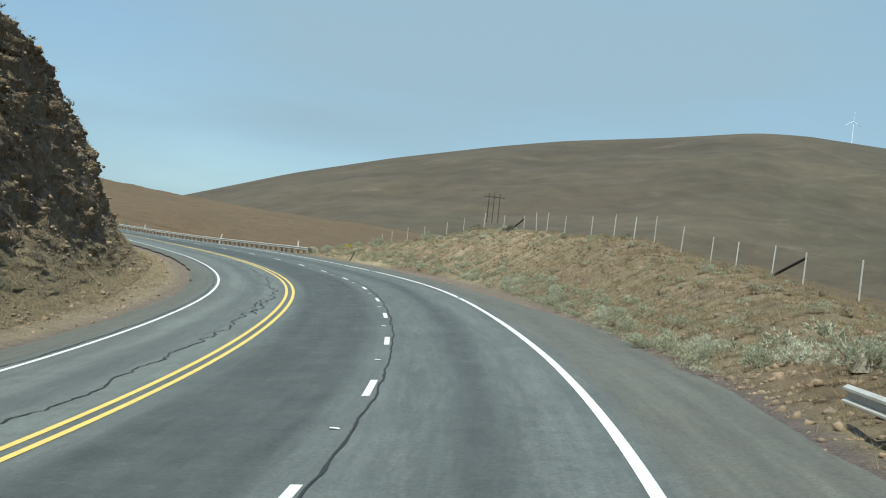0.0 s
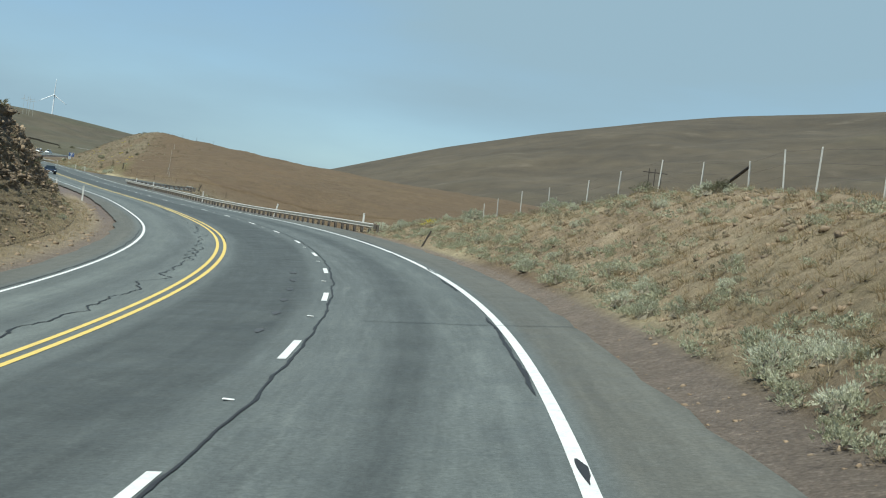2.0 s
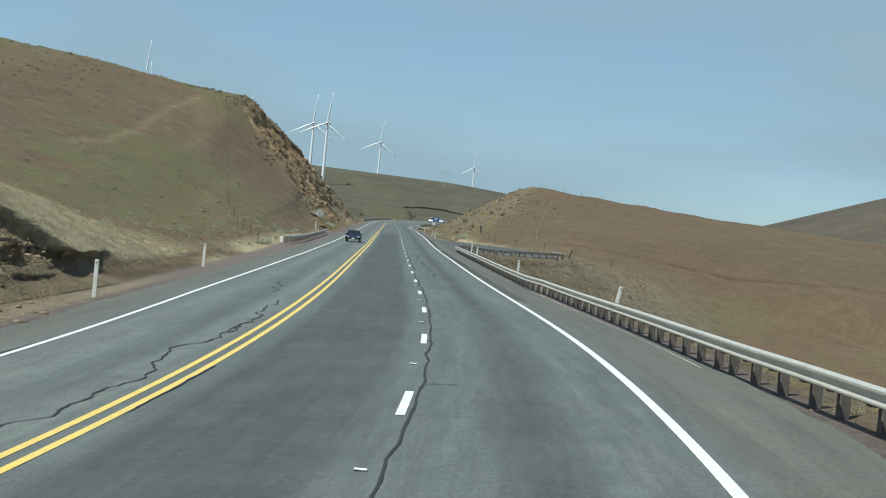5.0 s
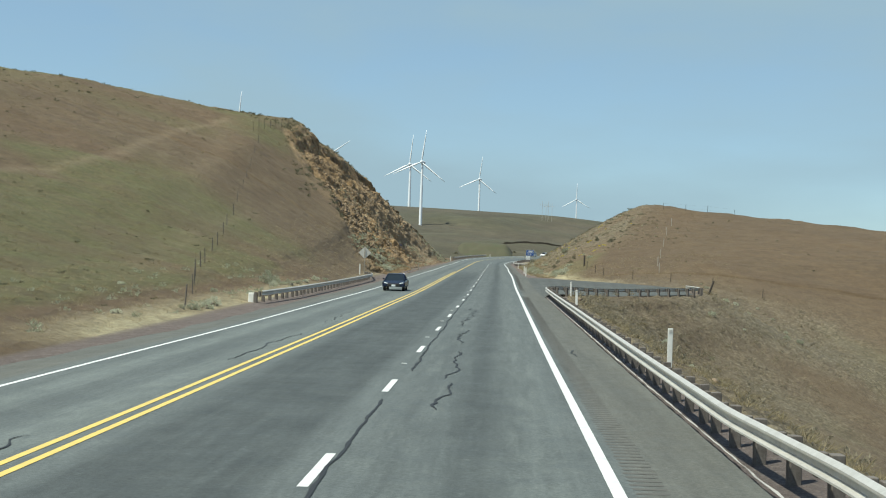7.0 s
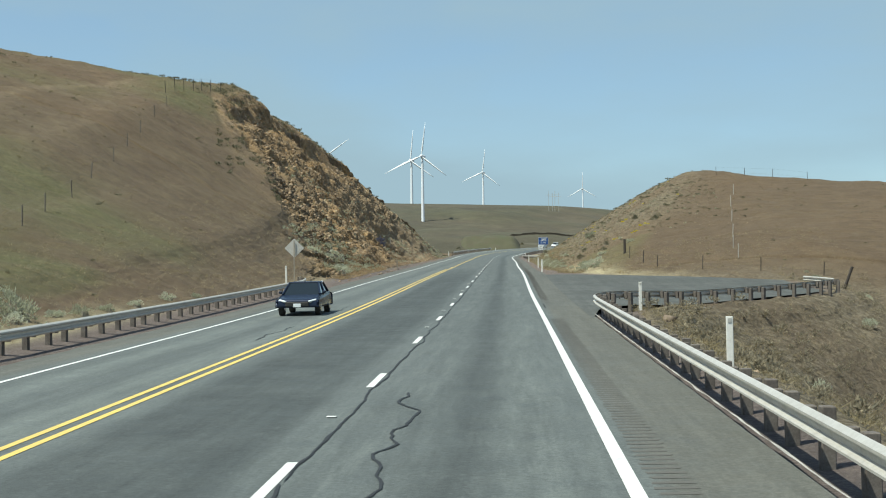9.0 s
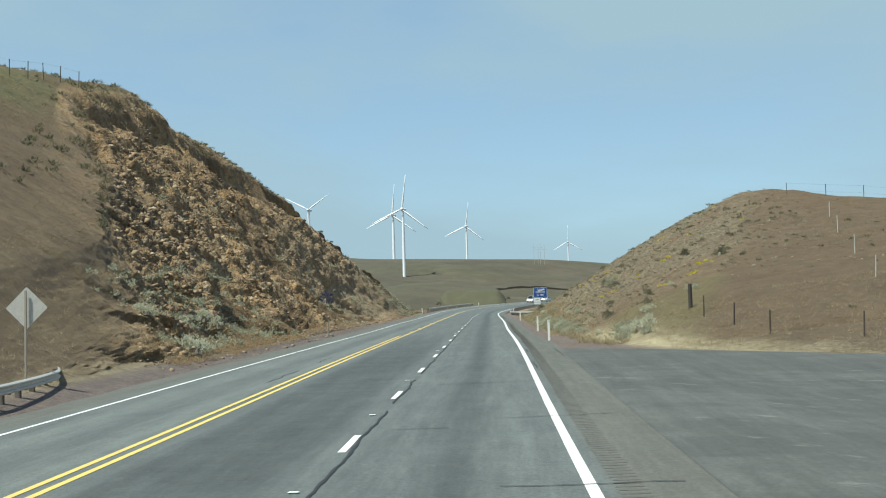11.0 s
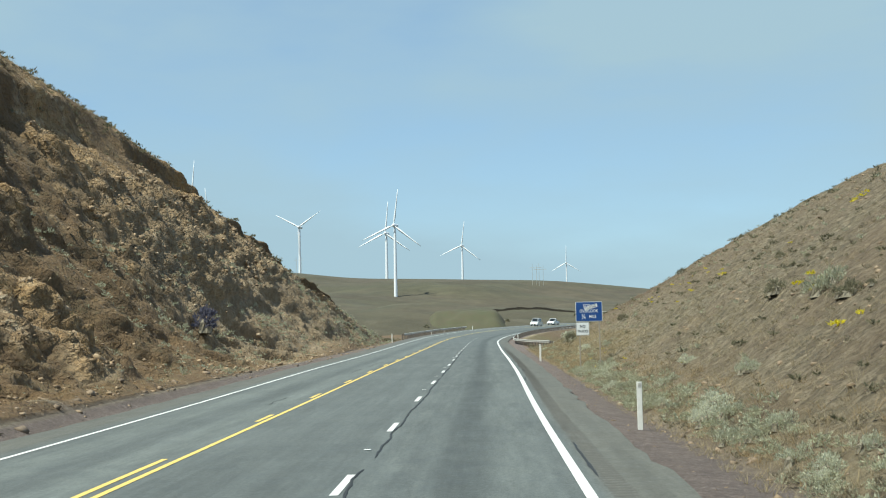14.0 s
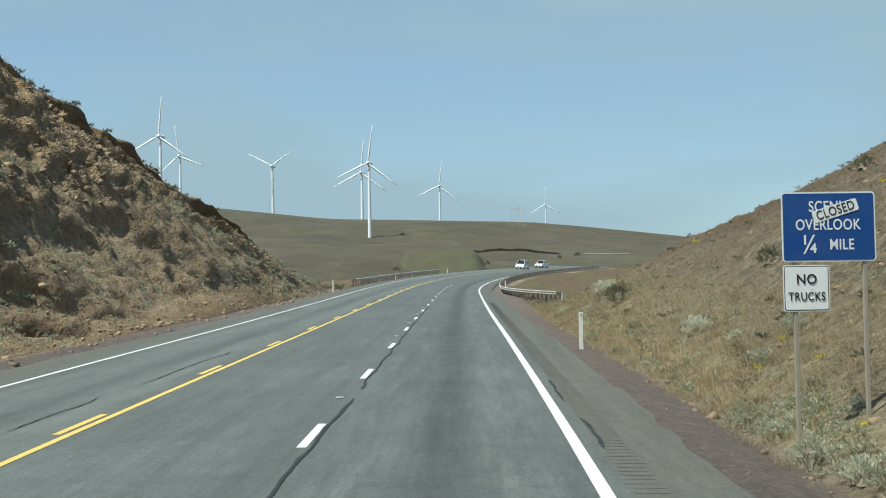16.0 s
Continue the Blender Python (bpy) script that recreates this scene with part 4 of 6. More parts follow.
def gravel_lip(s_from, s_to, o):
    """A thin broken line of pale gravel where the shoulder ends at the rail."""
    s = np.arange(s_from, s_to, 0.3)
    w = 0.03 + 0.04 * np.clip(fbm(s, s * 0, s * 0, 0.9, 3), -0.5, 1.0) + 0.05 * np.clip(fbm(s + 70, s * 0, s * 0, 0.25, 2), 0, 1)
    c = o + 0.03 * fbm(s + 40, s * 0, s * 0, 0.8, 3)
    oo = np.stack([c - w / 2, c + w / 2], 1)
    ss = np.repeat(s[:, None], 2, 1)
    x, y, z = at(ss, oo, bank(ss, oo) + 0.016)
    grid_mesh("gravel_lip", x, y, z, M_SEAM, parent=ROAD)


gravel_lip(66, 199, 6.15)


def sag(s, o):
    """How far the pull-out falls below the plane of the road."""
    return -0.32 * smoothstep(6.8, 12.5, np.asarray(o, float)) * smoothstep(198, 206, s) * smoothstep(252, 236, s)


def build_lot():
    s = np.arange(196, 264, 1.0)
    top = np.interp(s, [196, 203, 206, 208.6, 211, 214.5, 219, 224, 228, 244, 250, 258, 264], [5.9, 6.6, 7.7, 8.9, 10.6, 12.8, 16.0, 19.6, 22.0, 22.6, 17, 10.8, 5.9])
    f = np.linspace(0, 1, 18)
    o = 5.85 + (top[:, None] - 5.85) * f[None]
    ss = np.repeat(s[:, None], 18, 1)
    x, y, z = at(ss, o, bank(ss, o) + sag(ss, o) + 0.006)
    ob = grid_mesh("pavement", x, y, z, M_LOT, dict(along=ss, across=o, speck=z * 0, wheel=z * 0, pale=z * 0, spill=z * 0, dust=z * 0 + 0.25))
    tagged(ob, "dark patched asphalt pull-out beside the highway", "pull-out", kind="structure")


build_lot()

# ---------------------------------------------------------------- guard rails
W_BEAM = [(0.0, -0.155), (-0.02, -0.15), (-0.085, -0.118), (-0.085, -0.09), (0.0, -0.045), (0.0, 0.03), (-0.085, 0.075), (-0.085, 0.11), (-0.02, 0.15), (0.0, 0.155)]


def guard_rail(pts, side, label, gap=1.9, height=0.55, base=None):
    """A W-beam on timber posts along stations and offsets. side: +1 where the road lies to its left."""
    pts = np.array(pts, float)
    w = np.array([on_road(a, b, float(sag(a, b))) if base is None else place(a, b, base) for a, b in pts])
    seg = np.r_[0, np.cumsum(np.linalg.norm(np.diff(w[:, :2], axis=0), axis=1))]
    u = np.arange(0, seg[-1], 0.5)
    c = np.stack([np.interp(u, seg, w[:, i]) for i in range(3)], 1)
    for _ in range(3):
        c[1:-1] = (c[:-2] + 2 * c[1:-1] + c[2:]) / 4
    tan = np.gradient(c[:, :2], axis=0)
    tan /= np.linalg.norm(tan, axis=1)[:, None]
    right = np.stack([tan[:, 1], -tan[:, 0]], 1) * side
    root = thing("guard_rail", Matrix.Translation(c[0]), label, "guard rail", "guard rails")
    prof = np.array(W_BEAM)
    x = c[:, 0][:, None] + right[:, 0][:, None] * prof[None, :, 0]
    y = c[:, 1][:, None] + right[:, 1][:, None] * prof[None, :, 0]
    z = c[:, 2][:, None] + height + prof[None, :, 1]
    beam = grid_mesh("beam", x - c[0, 0], y - c[0, 1], z - c[0, 2], M_STEEL, smooth=False, parent=root)
    md = beam.modifiers.new("thick", "SOLIDIFY")
    md.thickness = 0.006
    bm = bmesh.new()
    box(bm, 0.17, 0.22, 1.05, pose(0, 0, 0.11), 0.012)
    post = bpy.data.meshes.new("post")
    bm.to_mesh(post)
    bm.free()
    post.materials.append(M_TIMBER)
    bm = bmesh.new()
    box(bm, 0.15, 0.2, 0.32, pose(0, 0, -0.04), 0.012)
    blk = bpy.data.meshes.new("block")
    bm.to_mesh(blk)
    bm.free()
    blk.materials.append(M_TIMBER)
    for k in np.arange(0.4, seg[-1] - 0.2, gap):
        i = min(int(k / 0.5), len(c) - 1)
        a = math.degrees(math.atan2(-tan[i, 0], tan[i, 1]))
        v = c[i] - c[0]
        for nm, me, off, up in (("post", post, 0.31, random.uniform(-0.03, 0.03)), ("block", blk, 0.105, height)):
            ob = new(nm, me)
            ob.parent = root
            ob.matrix_basis = pose(v[0] + right[i, 0] * off, v[1] + right[i, 1] * off, v[2] + up, random.uniform(-1, 1), random.uniform(-1.5, 1.5), a)
    return root


guard_rail([(51, 7.3), (55, 7.05), (60, 6.8), (64, 6.6)] + [(s, 6.5) for s in range(70, 112, 6)] + [(s, 6.2) for s in range(112, 198, 6)] + [(198, 6.2), (201.5, 6.3), (204.5, 7.0), (206.5, 8.2), (208.6, 9.3), (211, 11), (214.5, 13.2), (219, 16.5), (224, 20), (227.5, 22.2), (229.5, 22.9), (232.5, 22.8), (236, 22.2)], 1, "galvanised steel beam on dark timber posts along the shoulder")
guard_rail([(170.5, -11.6), (176, -11.4)] + [(s, -11.2) for s in range(182, 240, 6)] + [(240, -11.6), (244, -12.2), (247, -13.2)], -1, "short weathered steel beam on timber posts by the cut")
guard_rail([(445, 10.4), (451, 9.6), (458, 8.4), (465, 7.5), (472, 6.9)] + [(s, 6.6) for s in range(480, 680, 8)], 1, "steel beam curving away round the outer bend")
guard_rail([(498, -11.4)] + [(s, -11.0) for s in range(504, 600, 8)], -1, "distant steel beam along the outside of the bend")
guard_rail([(-120, 8.1), (-104, 8.0), (-92, 7.9), (-84, 7.8), (-74, 7.6)], 1, "end of a galvanised steel beam by the gravel")

# ---------------------------------------------------------------- marker posts


def marker_post(s, o, tilt=0.0, h=1.25):
    p = ground_z(s, o)
    root = thing("marker_post", Matrix.Translation(p) @ pose(0, 0, 0, random.uniform(-2, 2), tilt, math.degrees(heading(s))), "slim white plastic marker post at the road edge", "marker post", "roadside marker posts")
    bm = bmesh.new()
    box(bm, 0.13, 0.025, h + 0.2, pose(0, 0, h / 2 - 0.1), 0.006)
    box(bm, 0.02, 0.035, h, pose(-0.06, 0.01, h / 2), 0.004)
    box(bm, 0.02, 0.035, h, pose(0.06, 0.01, h / 2), 0.004)
    part("body", bm, M_POST, root)
    bm = bmesh.new()
    box(bm, 0.075, 0.012, 0.09, pose(0, -0.018, h - 0.08), 0.003)
    part("reflector", bm, M_STEEL, root, "small silver reflector")


for a, b in ((81, -10.9), (109, -11.4), (240, -13.0), (280, 6.1), (309.5, 6.5), (374, 6.4), (468, -11.0), (512, -11.6), (530, -11.6), (548, -11.6), (566, -11.6), (584, -11.6), (602, -11.6), (447, 11.0), (500, 7.3), (56, 7.75), (127, 7.2), (171, 7.1), (203, 8.4)):
    marker_post(a, b)
marker_post(86, 7.0, 11)

# ---------------------------------------------------------------- road signs
M_BLUE = worn("blue_sign_face", (0.006, 0.06, 0.25), 0.35, dirt=(0.1, 0.14, 0.22), amount=0.25, scale=3)
M_SIGNW = worn("white_sign_face", (0.82, 0.83, 0.82), 0.4, dirt=(0.5, 0.5, 0.48), amount=0.25, scale=3)
M_BLACK = material("black_lettering", 0.5)
Nodes(M_BLACK).colour((0.012, 0.012, 0.013))


def sign_post(bm_parent, x, z0, z1):
    bm = bmesh.new()
    box(bm, 0.065, 0.065, z1 - z0, pose(x, 0.045, (z0 + z1) / 2), 0.006)
    part("post", bm, M_TIMBER_PALE, bm_parent)


def plate(w, h, m, r=0.05, y=0.0, t=0.006):
    """A thin sheet with rounded corners in the xz plane."""
    bm = bmesh.new()
    vs = []
    for cx, cz, a0 in ((w / 2 - r, h / 2 - r, 0), (-w / 2 + r, h / 2 - r, 90), (-w / 2 + r, -h / 2 + r, 180), (w / 2 - r, -h / 2 + r, 270)):
        for k in range(5):
            a = radians(a0 + k * 22.5)
            vs.append(bm.verts.new((cx + r * math.cos(a), y, cz + r * math.sin(a))))
    f = bm.faces.new(vs)
    g = bmesh.ops.extrude_face_region(bm, geom=[f])
    bmesh.ops.translate(bm, verts=[v for v in g["geom"] if isinstance(v, bmesh.types.BMVert)], vec=(0, t, 0))
    bmesh.ops.transform(bm, matrix=m, verts=bm.verts)
    return bm


def lettering(text, size, mat, parent, m, squeeze=1.0, bold=0.0):
    cu = bpy.data.curves.new("lettering", "FONT")
    cu.body, cu.size, cu.align_x, cu.align_y, cu.extrude, cu.offset, cu.space_character = text, size, "CENTER", "CENTER", 0.001, bold, 1.08
    tmp = bpy.data.objects.new("tmp", cu)
    me = bpy.data.meshes.new_from_object(tmp)
    me.transform(Matrix.Diagonal((squeeze, 1, 1, 1)))
    bpy.data.objects.remove(tmp)
    me.materials.clear()
    me.materials.append(mat)
    ob = new("lettering", me)
    ob.parent = parent
    ob.matrix_basis = m @ pose(0, 0, 0, 90, 0, 0)
    return ob


M_TIMBER_PALE = worn("grey_timber", (0.34, 0.30, 0.24), 0.9, dirt=(0.2, 0.17, 0.14), amount=0.5, scale=5)


def overlook_sign():
    g = place(349.2, 8.16)
    base = ground_z(349.2, 8.16)
    root = thing("overlook_sign", Matrix.Translation(base) @ pose(0, 0, 0, 0, 0, math.degrees(heading(349)) + 3), "blue overlook sign over a small white plate on two timber posts", "road sign")
    up = g.z + 3.2 - base.z
    sign_post(root, -0.543, -0.5, up + 0.45)
    sign_post(root, 0.563, -0.5, up + 0.45)
    w, h = 1.48, 1.09
    board = part("blue_board", plate(w, h, pose(0, 0, up), 0.05), M_SIGNW, root, "blue board with a white border")
    part("blue_face", plate(w - 0.045, h - 0.045, pose(0, -0.004, up), 0.04), M_BLUE, board)
    lettering("SCENIC", 0.235, M_SIGNW, board, pose(0.02, -0.008, up + 0.31), 0.78, 0.003)
    lettering("OVERLOOK", 0.235, M_SIGNW, board, pose(-0.01, -0.008, up + 0.025), 0.78, 0.003)
    lettering("\u00bc", 0.4, M_SIGNW, board, pose(-0.29, -0.008, up - 0.285), 0.85, 0.004)
    lettering("MILE", 0.235, M_SIGNW, board, pose(0.2, -0.008, up - 0.285), 0.78, 0.003)
    strip = part("closed_strip", plate(0.735, 0.19, pose(0.11, -0.012, up + 0.25, 0, -17, 0), 0.03), M_SIGNW, root, "white strip fixed aslant across the lettering")
    lettering("CLOSED", 0.2, M_BLACK, strip, pose(0.11, -0.016, up + 0.25, 0, -17, 0), 0.8, 0.002)
    pl = part("white_plate", plate(0.73, 0.72, pose(-0.374, 0, up - 0.955), 0.04), M_SIGNW, root, "white plate with a black border and lettering")
    part("plate_border", plate(0.70, 0.69, pose(-0.374, -0.003, up - 0.955), 0.035), M_BLACK, pl, "thin black border")
    part("plate_face", plate(0.675, 0.665, pose(-0.374, -0.006, up - 0.955), 0.03), M_SIGNW, pl)
    lettering("NO", 0.21, M_BLACK, pl, pose(-0.374, -0.014, up - 0.82), 0.95, 0.003)
    lettering("TRUCKS", 0.185, M_BLACK, pl, pose(-0.374, -0.014, up - 1.09), 0.8, 0.002)


overlook_sign()


def diamond_sign():
    b = ground_z(242, -12.7)
    root = thing("diamond_sign", Matrix.Translation(b) @ pose(0, 0, 0, 0, 0, math.degrees(heading(242))), "bare grey back of a diamond warning sign on a timber post", "road sign")
    sign_post(root, 0, -0.5, 3.1)
    part("panel", plate(1.0, 1.0, pose(0, 0.15, 2.52, 0, 45, 0), 0.05), M_STEEL, root, "unpainted metal back")


diamond_sign()

# ---------------------------------------------------------------- wind turbines


def turbine(az, el_hub, size, dist, spin, yaw, eye=EYE_END):
    """A turbine standing on the far ground, its hub at a sight angle; size: its blades' length in metres."""
    a = radians(az)
    x, y = eye[0] - dist * math.sin(a), eye[1] + dist * math.cos(a)
    zh, zb = eye[2] + dist * math.tan(radians(el_hub)), far_ground(x, y)
    tall = zh - zb
    h = size / 0.56
    root = thing("wind_turbine", pose(x, y, zb, 0, 0, yaw), "tall white three-bladed wind turbine on the ridge", "wind turbine", "wind turbines")
    bm = bmesh.new()
    cyl(bm, h * 0.028, h * 0.018, tall + 2, pose(0, 0, -2), n=20, caps=False)
    part("tower", bm, M_TURBINE, root, smooth=True)
    bm = bmesh.new()
    box(bm, h * 0.05, h * 0.14, h * 0.05, pose(0, h * 0.03, tall), h * 0.012)
    part("nacelle", bm, M_TURBINE, root)
    bm = bmesh.new()
    bmesh.ops.create_uvsphere(bm, u_segments=12, v_segments=8, radius=h * 0.026, matrix=pose(0, -h * 0.055, tall))
    part("hub", bm, M_TURBINE, root, smooth=True)
    L = h * 0.56
    for k in range(3):
        bm = bmesh.new()
        rows = []
        for f, ch, th in ((0.0, 0.014, 0.014), (0.06, 0.016, 0.015), (0.2, 0.032, 0.011), (0.5, 0.023, 0.007), (0.8, 0.015, 0.005), (1.0, 0.005, 0.002)):
            rows.append([bm.verts.new((h * ch * cx, h * th * cy, f * L)) for cx, cy in ((-0.4, 0), (0, -0.5), (0.6, 0), (0, 0.5))])
        for r1, r2 in zip(rows, rows[1:]):
            for i in range(4):
                bm.faces.new((r1[i], r1[(i + 1) % 4], r2[(i + 1) % 4], r2[i]))
        bm.faces.new(rows[0])
        bm.faces.new(rows[-1])
        bmesh.ops.transform(bm, matrix=pose(0, -h * 0.055, tall, 0, spin + 120 * k, 0), verts=bm.verts)
        part("blade", bm, M_TURBINE, root, smooth=True)


p = far_spot(32.86, 3.38)
turbine(32.86, 6.5, 0.0281 * (p.xy - Vector(EYE_END[:2])).length, (p.xy - Vector(EYE_END[:2])).length, 8, 12)
turbine(33.17, 6.1, 52, 2150, 6, 12)
turbine(29.9, 5.5, 43, 2300, 8, 12)
turbine(25.45, 4.65, 38, 2900, 2, 12)
turbine(36.9, 6.4, 47, 2200, 58, 12)
turbine(41.5, 7.6, 50, 1700, 5, 12)
turbine(40.7, 6.8, 50, 2200, -8, 12)
turbine(-13.72, 8.4, 24, 3600, 4, -10, (2.8, 6.5, 2.8))

# ---------------------------------------------------------------- cracks, markers and ribs in the pavement
rng = np.random.default_rng(7)


def wiggle(s, amp, seed, scale=0.35):
    return amp * np.array([noise.fractal(Vector((v * scale, seed * 3.7, 0)), 1.0, 2.2, 5) for v in s])


def crack(s_from, s_to, o, width=0.07, amp=0.2, seed=0, drift=0.0, scale=0.35, mat=None):
    s = np.arange(s_from, s_to, 0.22)
    f = (s - s_from) / max(s_to - s_from, 0.1)
    c = o + drift * f + wiggle(s, amp, seed, scale)
    w = 0.8 * width * (0.55 + 0.9 * np.abs(wiggle(s, 1.0, seed + 50, 0.9))) * np.clip(np.minimum(f, 1 - f) * (s_to - s_from) * 1.5 + 0.15, 0.15, 1)
    oo = np.stack([c - w / 2, c + w / 2], 1)
    ss = np.repeat(s[:, None], 2, 1)
    x, y, z = at(ss, oo, bank(ss, oo) + 0.013)
    grid_mesh("oil_blot" if mat else "sealed_crack", x, y, z, mat or M_TAR, parent=ROAD)


def cross_crack(s, o_from, o_to, width=0.05, seed=0):
    o = np.arange(o_from, o_to, 0.2)
    c = s + wiggle(o, 0.25, seed, 0.4)
    ss = np.stack([c - width / 2, c + width / 2], 1)
    oo = np.repeat(o[:, None], 2, 1)
    x, y, z = at(ss, oo, bank(ss, oo) + 0.014)
    grid_mesh("sealed_crack", x, y, z, M_TAR, parent=ROAD)


for k, (a, b, o, w, amp) in enumerate([
    (-84, 102, 0.16, 0.08, 0.08),
    (103, 119, 0.14, 0.09, 0.1), (126, 160, 0.18, 0.08, 0.12), (160, 206, 0.14, 0.07, 0.1), (208, 231, 0.14, 0.1, 0.08), (233, 243, 0.14, 0.09, 0.08),
    (246, 258, 0.14, 0.09, 0.08), (258, 300, 0.14, 0.08, 0.1), (302, 341, 0.14, 0.08, 0.1), (343, 356, 0.14, 0.1, 0.08), (358, 420, 0.14, 0.08, 0.1),
    (-88, -30, -5.35, 0.07, 0.45), (-42, -18, -5.1, 0.09, 0.5), (-20, 22, -5.3, 0.08, 0.5), (12, 48, -5.2, 0.08, 0.5), (44, 74, -5.1, 0.07, 0.55),
    (70, 84, -5.0, 0.08, 0.5), (88, 97, -5.9, 0.07, 0.5), (104, 112, -5.0, 0.07, 0.5), (128, 142, -5.0, 0.06, 0.25), (150, 164, -5.2, 0.05, 0.3),
    (186, 194, -5.1, 0.06, 0.3), (206, 214, -5.0, 0.05, 0.2), (258, 264, -5.2, 0.06, 0.2), (351, 357, -5.2, 0.06, 0.2), (360, 372, -5.0, 0.05, 0.2),
    (-23, -10, 3.9, 0.1, 0.06), (-29, -27.5, 4.08, 0.16, 0.12), (-44, -36, 4.2, 0.1, 0.06), (-1, 5, 3.9, 0.1, 0.07), (8, 12, 4.1, 0.12, 0.1), (20, 25, 3.92, 0.09, 0.1), (34, 40, 4.35, 0.09, 0.08),
    (124, 134, 1.3, 0.09, 0.35), (138, 147, 1.2, 0.09, 0.35), (150, 170, 1.05, 0.08, 0.4), (117, 123, 1.35, 0.1, 0.3), (247, 252, 4.3, 0.09, 0.1),
    (261, 265, 4.3, 0.1, 0.12), (256, 263.5, 5.7, 0.07, 0.1), (297.6, 304.6, 4.4, 0.1, 0.08), (336.6, 340.2, 4.3, 0.1, 0.12), (205, 209.3, 4.4, 0.09, 0.12), (355, 360, 4.35, 0.09, 0.12), (348, 352, 4.45, 0.1, 0.12), (274, 277, 4.4, 0.1, 0.08), (244, 252, -5.1, 0.06, 0.2), (322, 327, -5.3, 0.06, 0.2),
    (28, 36, -3.95, 0.07, 0.05), (56, 63, -3.95, 0.07, 0.05), (-88, 40, -8.55, 0.07, 0.08), (40, 66, -8.4, 0.05, 0.08), (132.8, 136, 4.95, 0.08, 0.2)]):
    crack(a, b, o, w, amp, k)
for k, (s, a, b) in enumerate([(-12, 1.0, 6.4), (-3, 4.4, 6.2), (28, 4.4, 6.0), (50, 2.8, 5.6), (61, 0.2, 0.9), (75, 0.2, 0.8), (206, 0.3, 2.0), (217, 2.8, 5.4), (228, 3, 5.4), (240, 1.0, 5.4), (226, 0.6, 2.0), (252, 2.6, 5.5), (330, 4.5, 5.2), (246, 2.6, 5.8), (321.5, 2.6, 3.4)]):
    cross_crack(s, a, b, 0.045, k)

# oil blots in the left lane and small raised markers in the gaps of the lane line
M_OIL = worn("oil_stain", (0.052, 0.052, 0.05), 0.6, dirt=(0.08, 0.078, 0.072), amount=0.8)
for k in range(6):
    crack(-15 + k * 4.1, -13.9 + k * 4.1, -0.92 - 0.05 * k, 0.42, 0.05, 70 + k, mat=M_OIL)
bm = bmesh.new()
box(bm, 0.16, 0.09, 0.02, Matrix(), 0.008)
MARK = bpy.data.meshes.new("lane_marker")
bm.to_mesh(MARK)
bm.free()
MARK.materials.append(M_WHITE)
for a, b in zip(DASH_S, DASH_S[1:]):
    if -90 < a < 430 and rng.random() < 0.8:
        ob = new("lane_marker", MARK)
        ob.parent = ROAD
        s = (a + b) / 2 + rng.uniform(-0.2, 0.2)
        ob.matrix_basis = Matrix.Translation(on_road(s, -0.12, 0.018)) @ pose(0, 0, 0, 0, 0, math.degrees(heading(s)) + rng.uniform(-6, 6))


def rumble_ribs(s_from, s_to, o0, o1):
    v, f = [], []
    s = np.arange(s_from, s_to, 0.34)
    for i, k in enumerate(s):
        for a, o in ((k - 0.07, o0), (k - 0.07, o1), (k + 0.07, o1), (k + 0.07, o0)):
            v.append(on_road(a, o + rng.uniform(-0.03, 0.03), 0.004))
        f.append((4 * i, 4 * i + 1, 4 * i + 2, 4 * i + 3))
    ob = link_mesh("rumble_ribs", v, f, M_RIB, parent=ROAD)
    tagged(ob, kind="stuff")


M_RIB = worn("milled_asphalt", (0.09, 0.086, 0.075), 0.95, dirt=(0.105, 0.1, 0.087), amount=0.9)
rumble_ribs(96, 196, 4.3, 4.75)
rumble_ribs(214, 430, 4.4, 4.8)

# ---------------------------------------------------------------- plants, stones


def make_leaf(name, stops, rough=0.85):
    m = material(name, rough)
    n = Nodes(m)
    k = n.mix(0.5, n.random(), n.island())
    c = n.ramp(k, stops)
    n.colour(c)
    n.out.inputs["Specular IOR Level"].default_value = 0.2
    # thin leaves let part of the light through
    through_leaf = n.t.nodes.new("ShaderNodeBsdfTranslucent")
    n.link(c, through_leaf.inputs[0])
    both = n.t.nodes.new("ShaderNodeMixShader")
    both.inputs[0].default_value = 0.45
    n.link(n.out.outputs[0], both.inputs[1])
    n.link(through_leaf.outputs[0], both.inputs[2])
    n.link(both.outputs[0], n.t.nodes["Material Output"].inputs[0])
    return m


M_SAGE = make_leaf("sage_leaf", [(0.15, (0.32, 0.323, 0.22)), (0.5, (0.52, 0.522, 0.385)), (0.85, (0.70, 0.695, 0.545))])
M_DARKSAGE = make_leaf("dark_sage_leaf", [(0.15, (0.12, 0.115, 0.07)), (0.5, (0.19, 0.18, 0.115)), (0.85, (0.29, 0.27, 0.18))])
M_STRAW = make_leaf("dry_grass_blade", [(0.1, (0.22, 0.175, 0.102)), (0.5, (0.35, 0.285, 0.175)), (0.9, (0.52, 0.44, 0.30))])
M_FLOWER = make_leaf("yellow_flower", [(0.2, (0.6, 0.5, 0.03)), (0.8, (0.9, 0.79, 0.05))])
M_LUPIN = make_leaf("violet_flower", [(0.2, (0.12, 0.118, 0.16)), (0.8, (0.21, 0.21, 0.275))])
M_STEM = worn("woody_stem", (0.21, 0.185, 0.135), 0.9)
M_STONE = material("basalt_stone", 0.9)
_n = Nodes(M_STONE)
_g = _n.noise(7, 6, 0.7)
